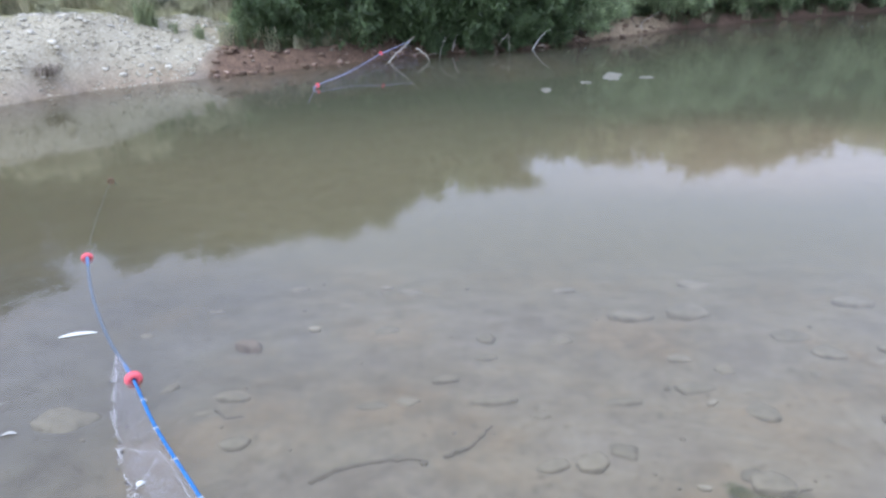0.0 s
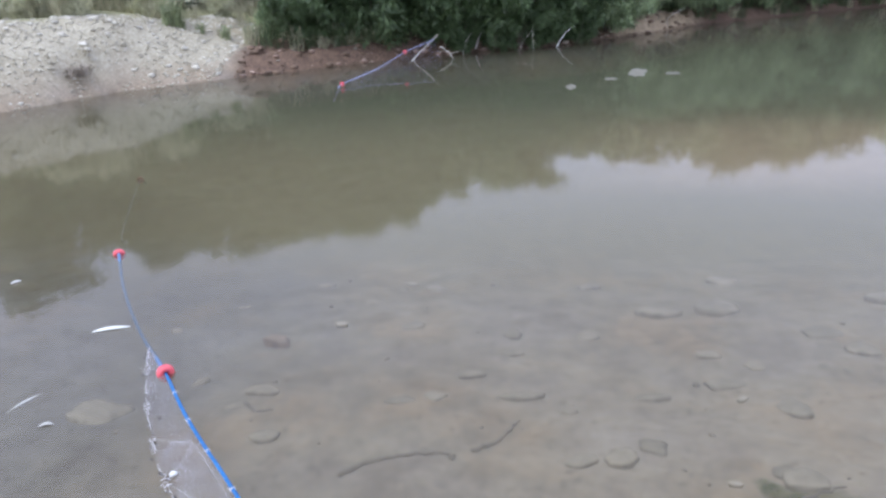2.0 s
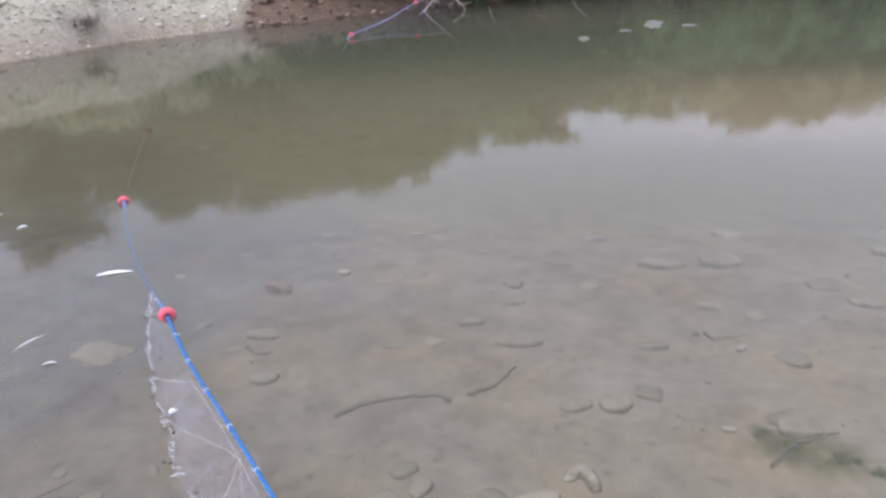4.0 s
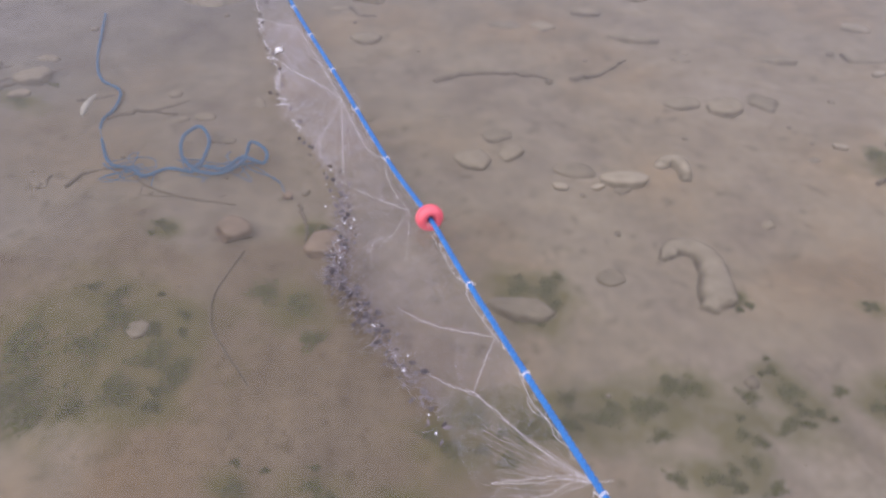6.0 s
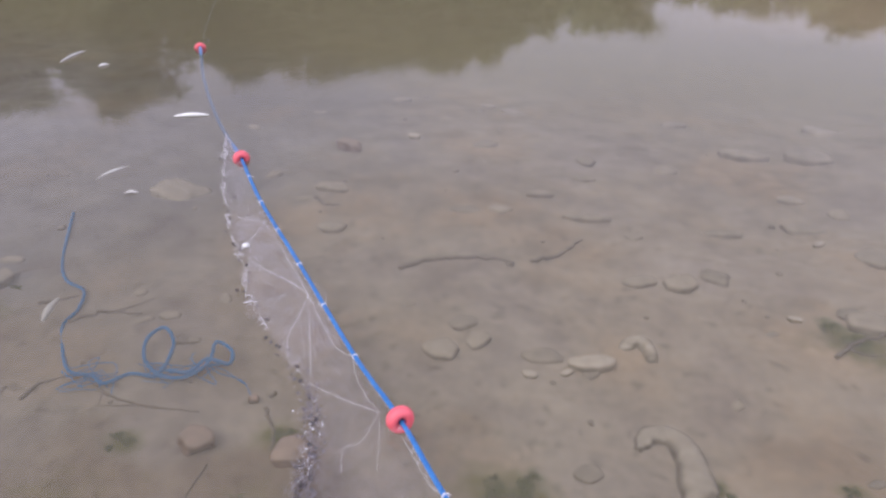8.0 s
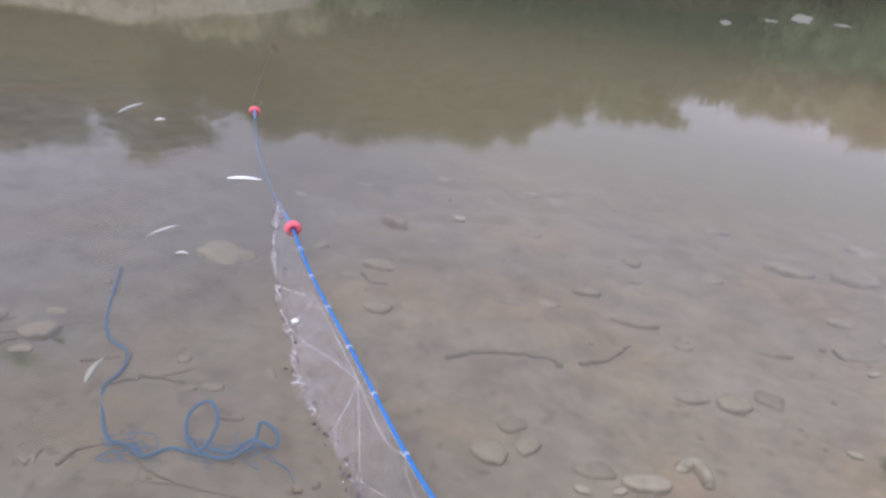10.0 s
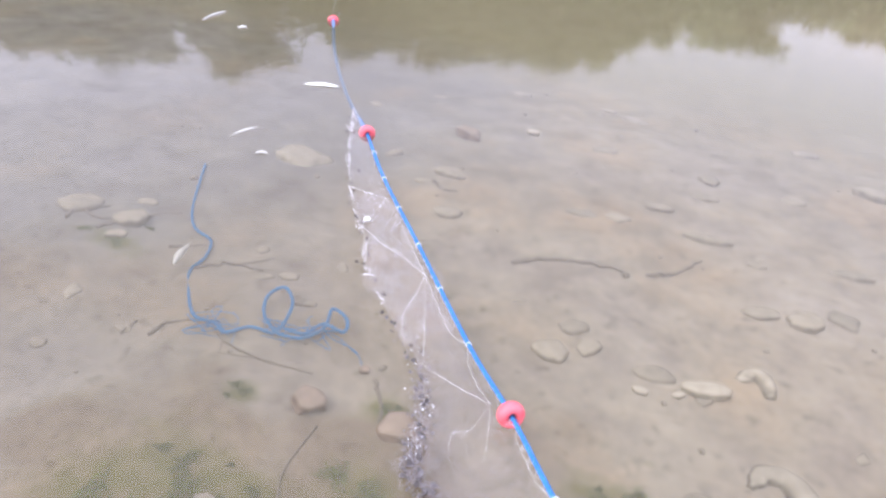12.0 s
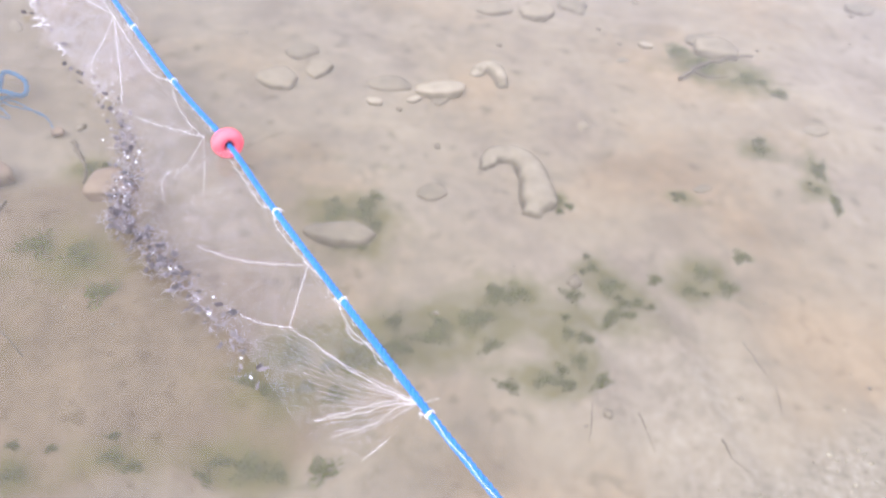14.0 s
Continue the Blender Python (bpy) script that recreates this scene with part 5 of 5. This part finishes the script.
FLOAT_CORDS = [[TIE_FLOAT, (-0.352, 0.974, 0.018), (-0.415, 0.991, 0.01), (-0.458, 1.003, 0.008)], [TIE_FLOAT, (-0.256, 0.918, 0.022), (-0.261, 0.878, 0.016), (-0.287, 0.862, 0.012), (-0.282, 0.829, 0.01), (-0.258, 0.791, 0.008)], [TIE_FLOAT, (-0.227, 0.897, 0.02), (-0.201, 0.828, 0.012)],
               [(-0.176, 0.904, 0.035), (-0.132, 0.861, 0.04), (-0.084, 0.812, 0.045), (-0.04, 0.79, 0.052)], [(-0.04, 0.79, 0.052), (-0.04, 0.772, 0.045), (0.008, 0.725, 0.055), TIE_NEAR], [(-0.386, 1.106, 0.024), (-0.364, 1.059, 0.02), (-0.31, 1.0, 0.022), TIE_FLOAT]]
FAR_CORDS = [[TIE_MID, (-0.594, 1.201, 0.014), (-0.582, 1.125, 0.01), (-0.544, 1.059, 0.008)], [TIE_MID, (-0.536, 1.153, 0.012), (-0.462, 1.025, 0.008)], [TIE_MID, (-0.54, 1.209, 0.016), (-0.438, 1.115, 0.019), (-0.388, 1.105, 0.023)],
             [TIE_FAR, (-0.923, 1.512, 0.01), (-0.922, 1.432, 0.007)], [TIE_FAR, (-1.002, 1.574, 0.008), (-1.085, 1.583, 0.006)], [TIE_FAR, (-0.861, 1.511, 0.014), (-0.779, 1.437, 0.014), TIE_MID], [TIE_MID, (-0.713, 1.332, 0.012), (-0.804, 1.358, 0.009), (-0.916, 1.407, 0.006)],
             [(-0.916, 1.407, 0.006), (-0.845, 1.334, 0.006), (-0.777, 1.231, 0.006)]]
for c in NEAR_CORDS:
    cord(c, 0.00032)
for k, c in enumerate(FLOAT_CORDS):
    cord(c, 0.0002 if k in (1, 2) else 0.00034)
for c in FAR_CORDS:
    cord(c)
# loose ends gathered at the last tie
LOOSE = [[TIE_END, (0.249, 0.477, 0.09), (0.181, 0.46, 0.05), (0.138, 0.446, 0.03)], [TIE_END, (0.243, 0.471, 0.085), (0.204, 0.462, 0.055), (0.138, 0.445, 0.03)], [TIE_END, (0.252, 0.468, 0.085), (0.225, 0.447, 0.06), (0.17, 0.429, 0.03)],
         [(0.252, 0.438, 0.05), (0.236, 0.423, 0.035), (0.219, 0.409, 0.02)], [TIE_END, (0.309, 0.479, 0.12)], [TIE_END, (0.29, 0.453, 0.1)]]
for c in LOOSE:
    cord(c, 0.00024, "loose white twine end gathered at the knot")
# meshes drawn together into the last tie
fan = Soup()
for k in range(16):
    t = k / 15
    end = Vector((0.02 + 0.16 * t, 0.6 - 0.17 * t, 0.02))
    mid = end.lerp(Vector(TIE_END), 0.5) - Vector((0, 0, 0.014 + 0.006 * math.sin(5 * k)))
    fan.tube(spline([TIE_END, mid, end], 8), 0.00014, 3)
net_part("drawn_netting", fan.mesh("drawn_netting", THREAD, False), "netting drawn together into the end knot")


def hitch(place, along, size=0.0085):
    """A twine hitch wound round the line, with two short ends."""
    d = Vector(along).normalized()
    up = d.orthogonal().normalized()
    side = d.cross(up)
    s, pts = Soup(), []
    for k in range(27):
        a = 2 * math.pi * k / 13
        pts.append(Vector(place) + d * 0.0026 * (k / 13 - 1) + (up * math.cos(a) + side * math.sin(a)) * size * 0.78)
    pts += [pts[-1] + side * 0.008 + d * 0.006, pts[-1] + side * 0.014 + d * 0.002]
    s.tube(pts, 0.00075, 5)
    net_part("hitch", s.mesh("hitch", TWINE), "white twine hitch round the rope")


for u in (294, 338, 382, 472, 514, 554, 594, 631, 668):
    hitch(NET_NEAR[u], NET_NEAR[u + 1] - NET_NEAR[u])
whip = Soup()  # thin white marker strand laid along the rope's near end
whip.tube([p + Vector((-0.0022, -0.0024, 0.0052)) + Vector((0.0008, 0.0008, 0)) * math.sin(0.5 * k) for k, p in enumerate(NET_NEAR[150:293])], 0.00042, 5)
net_part("whipping", whip.mesh("whipping", TWINE), "thin white strand laid along the rope")
# hangings: little bights of twine that carry the netting under the line
bights = Soup()
for u in range(0, NU - 14, 9):
    a, b, lowp = head_line[u], head_line[u + 7], net_point(min(u + 3, NU - 1), 3)
    bights.tube([a, a.lerp(lowp, 0.7), lowp, b.lerp(lowp, 0.7), b], 0.0003, 4)
net_part("hanging", bights.mesh("hanging", TWINE), "fine twine hangings under the rope")
scrap = Soup()
scrap.tube(spline([(-0.924, 1.428, 0.006), (-0.915, 1.438, 0.012), (-0.906, 1.448, 0.006)], 8), [0.002, 0.005, 0.007, 0.008, 0.008, 0.007, 0.005, 0.002], 10)
net_part("white_scrap", scrap.mesh("white_scrap", PALE_LEAF), "small cream-white scrap caught in the netting")
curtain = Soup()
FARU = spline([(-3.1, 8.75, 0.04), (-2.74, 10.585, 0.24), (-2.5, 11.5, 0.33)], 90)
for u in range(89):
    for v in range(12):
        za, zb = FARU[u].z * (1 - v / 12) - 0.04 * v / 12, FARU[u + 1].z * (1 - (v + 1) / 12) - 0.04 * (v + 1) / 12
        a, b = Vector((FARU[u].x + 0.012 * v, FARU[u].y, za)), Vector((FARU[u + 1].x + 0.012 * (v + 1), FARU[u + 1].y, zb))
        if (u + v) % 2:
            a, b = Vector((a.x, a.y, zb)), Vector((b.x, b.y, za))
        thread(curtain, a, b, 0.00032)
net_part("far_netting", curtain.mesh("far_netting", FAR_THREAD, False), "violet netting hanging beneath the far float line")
tagged(net, "gill net with blue float line, coral floats and pale mesh", "fishing net")

# ---- drift sticks at the far bank ----
build_stick([(-2.97, 11.6, -0.06), (-2.75, 11.57, 0.14), (-2.42, 11.5, 0.4)], 0.014, DRY_WOOD, "leaning pale pole that holds the net's end", "pole", 0, 20)
build_stick([(-2.45, 11.75, 0.2), (-2.3, 11.7, 0.1), (-2.2, 11.65, -0.03)], 0.01, DRY_WOOD, "pale broken branch at the waterline", "branch", 1, 21)
build_stick([(-2.0, 12.6, 0.05), (-1.9, 12.7, 0.35), (-1.5, 13.0, 0.75), (-1.2, 13.2, 0.95)], 0.014, DRY_WOOD, "dead branch leaning against the shrubs", "branch", 2, 22)
build_stick([(-1.6, 12.9, 0.22), (-1.3, 12.95, 0.25), (-1.05, 13.0, 0.3)], 0.009, DRY_WOOD, "pale dead branch lying at the bank", "branch", 1, 23)
build_stick([(-0.62, 13.1, 0.0), (-0.52, 13.15, 0.16), (-0.4, 13.2, 0.28), (-0.3, 13.25, 0.33)], 0.012, PALE_LEAF, "bleached white stick standing out of the water", "stick", 0, 24)
for k in range(30):
    x = -2.6 + 4.2 * rs_net.rand()
    bx, by, bz = bank_point(x, 0.1 + 0.5 * rs_net.rand())
    h = 0.3 + 0.6 * rs_net.rand()
    build_stick([(bx, by, bz - 0.05), (bx + 0.15 * rs_net.randn(), by + 0.1, bz + h * 0.5), (bx + 0.3 * rs_net.randn(), by + 0.15, bz + h)], 0.007, DRY_WOOD if k % 4 == 0 else TWIG, "thin bare stem hanging over the waterline", "branch", 1, 30 + k)


for k in range(9):  # thin dead stems that droop from the shrubs to the water
    x = -2.3 + 2.3 * rs_net.rand()
    bx, by, bz = bank_point(x, 0.05)
    lean, top = 0.25 * rs_net.randn(), 0.3 + 0.3 * rs_net.rand()
    build_stick([(bx, by - 0.15, top), (bx + 0.4 * lean, by - 0.5, top * 0.8), (bx + 0.8 * lean, by - 0.68, top * 0.4), (bx + lean, by - 0.74, -0.03)], 0.0032, BARK if k % 3 else DRY_WOOD, "thin dead stem drooping from a shrub to the water", "branch", 0, 70 + k)


def build_sky_glint(x, y, length, breadth, seed):
    """A thin pale patch standing in for a sky-gap reflection, lumpy on top and ragged at its rim."""
    seg, rings = 44, 6
    v, f = [(x, y, 0.012)], []
    for r in range(1, rings + 1):
        for k in range(seg):
            a = 2 * math.pi * k / seg
            d = Vector((math.cos(a), math.sin(a), 0))
            rim = 0.8 + 0.4 * noise.noise(d * 1.4 + Vector((seed, 0, 0))) + 0.14 * noise.noise(d * 6 + Vector((0, seed, 0)))
            q = d * rim * r / rings
            v.append((x + length * q.x, y + breadth * q.y, 0.0015 + 0.011 * (1 - r / rings) * (0.5 + abs(noise.noise(q * 7 + Vector((0, 0, seed)))))))
    f += [(0, 1 + k, 1 + (k + 1) % seg) for k in range(seg)]
    for r in range(rings - 1):
        for k in range(seg):
            a, b = 1 + r * seg + k, 1 + r * seg + (k + 1) % seg
            f.append((a, a + seg, b + seg, b))
    return tagged(new("foam_patch", mesh_of("foam_patch", v, f, SKY_GLINT)), "small pale patch laid on the river for a sky-gap reflection", "foam", "foam on the river")


# pale patches added where the sky mirrors through gaps in the trees
for k, (x, y, a, b) in enumerate(((0.66, 9.5, 0.14, 0.5), (1.07, 9.35, 0.11, 0.13), (-0.14, 8.4, 0.07, 0.22), (0.31, 8.98, 0.09, 0.13))):
    build_sky_glint(x, y, a, b, 60 + k)
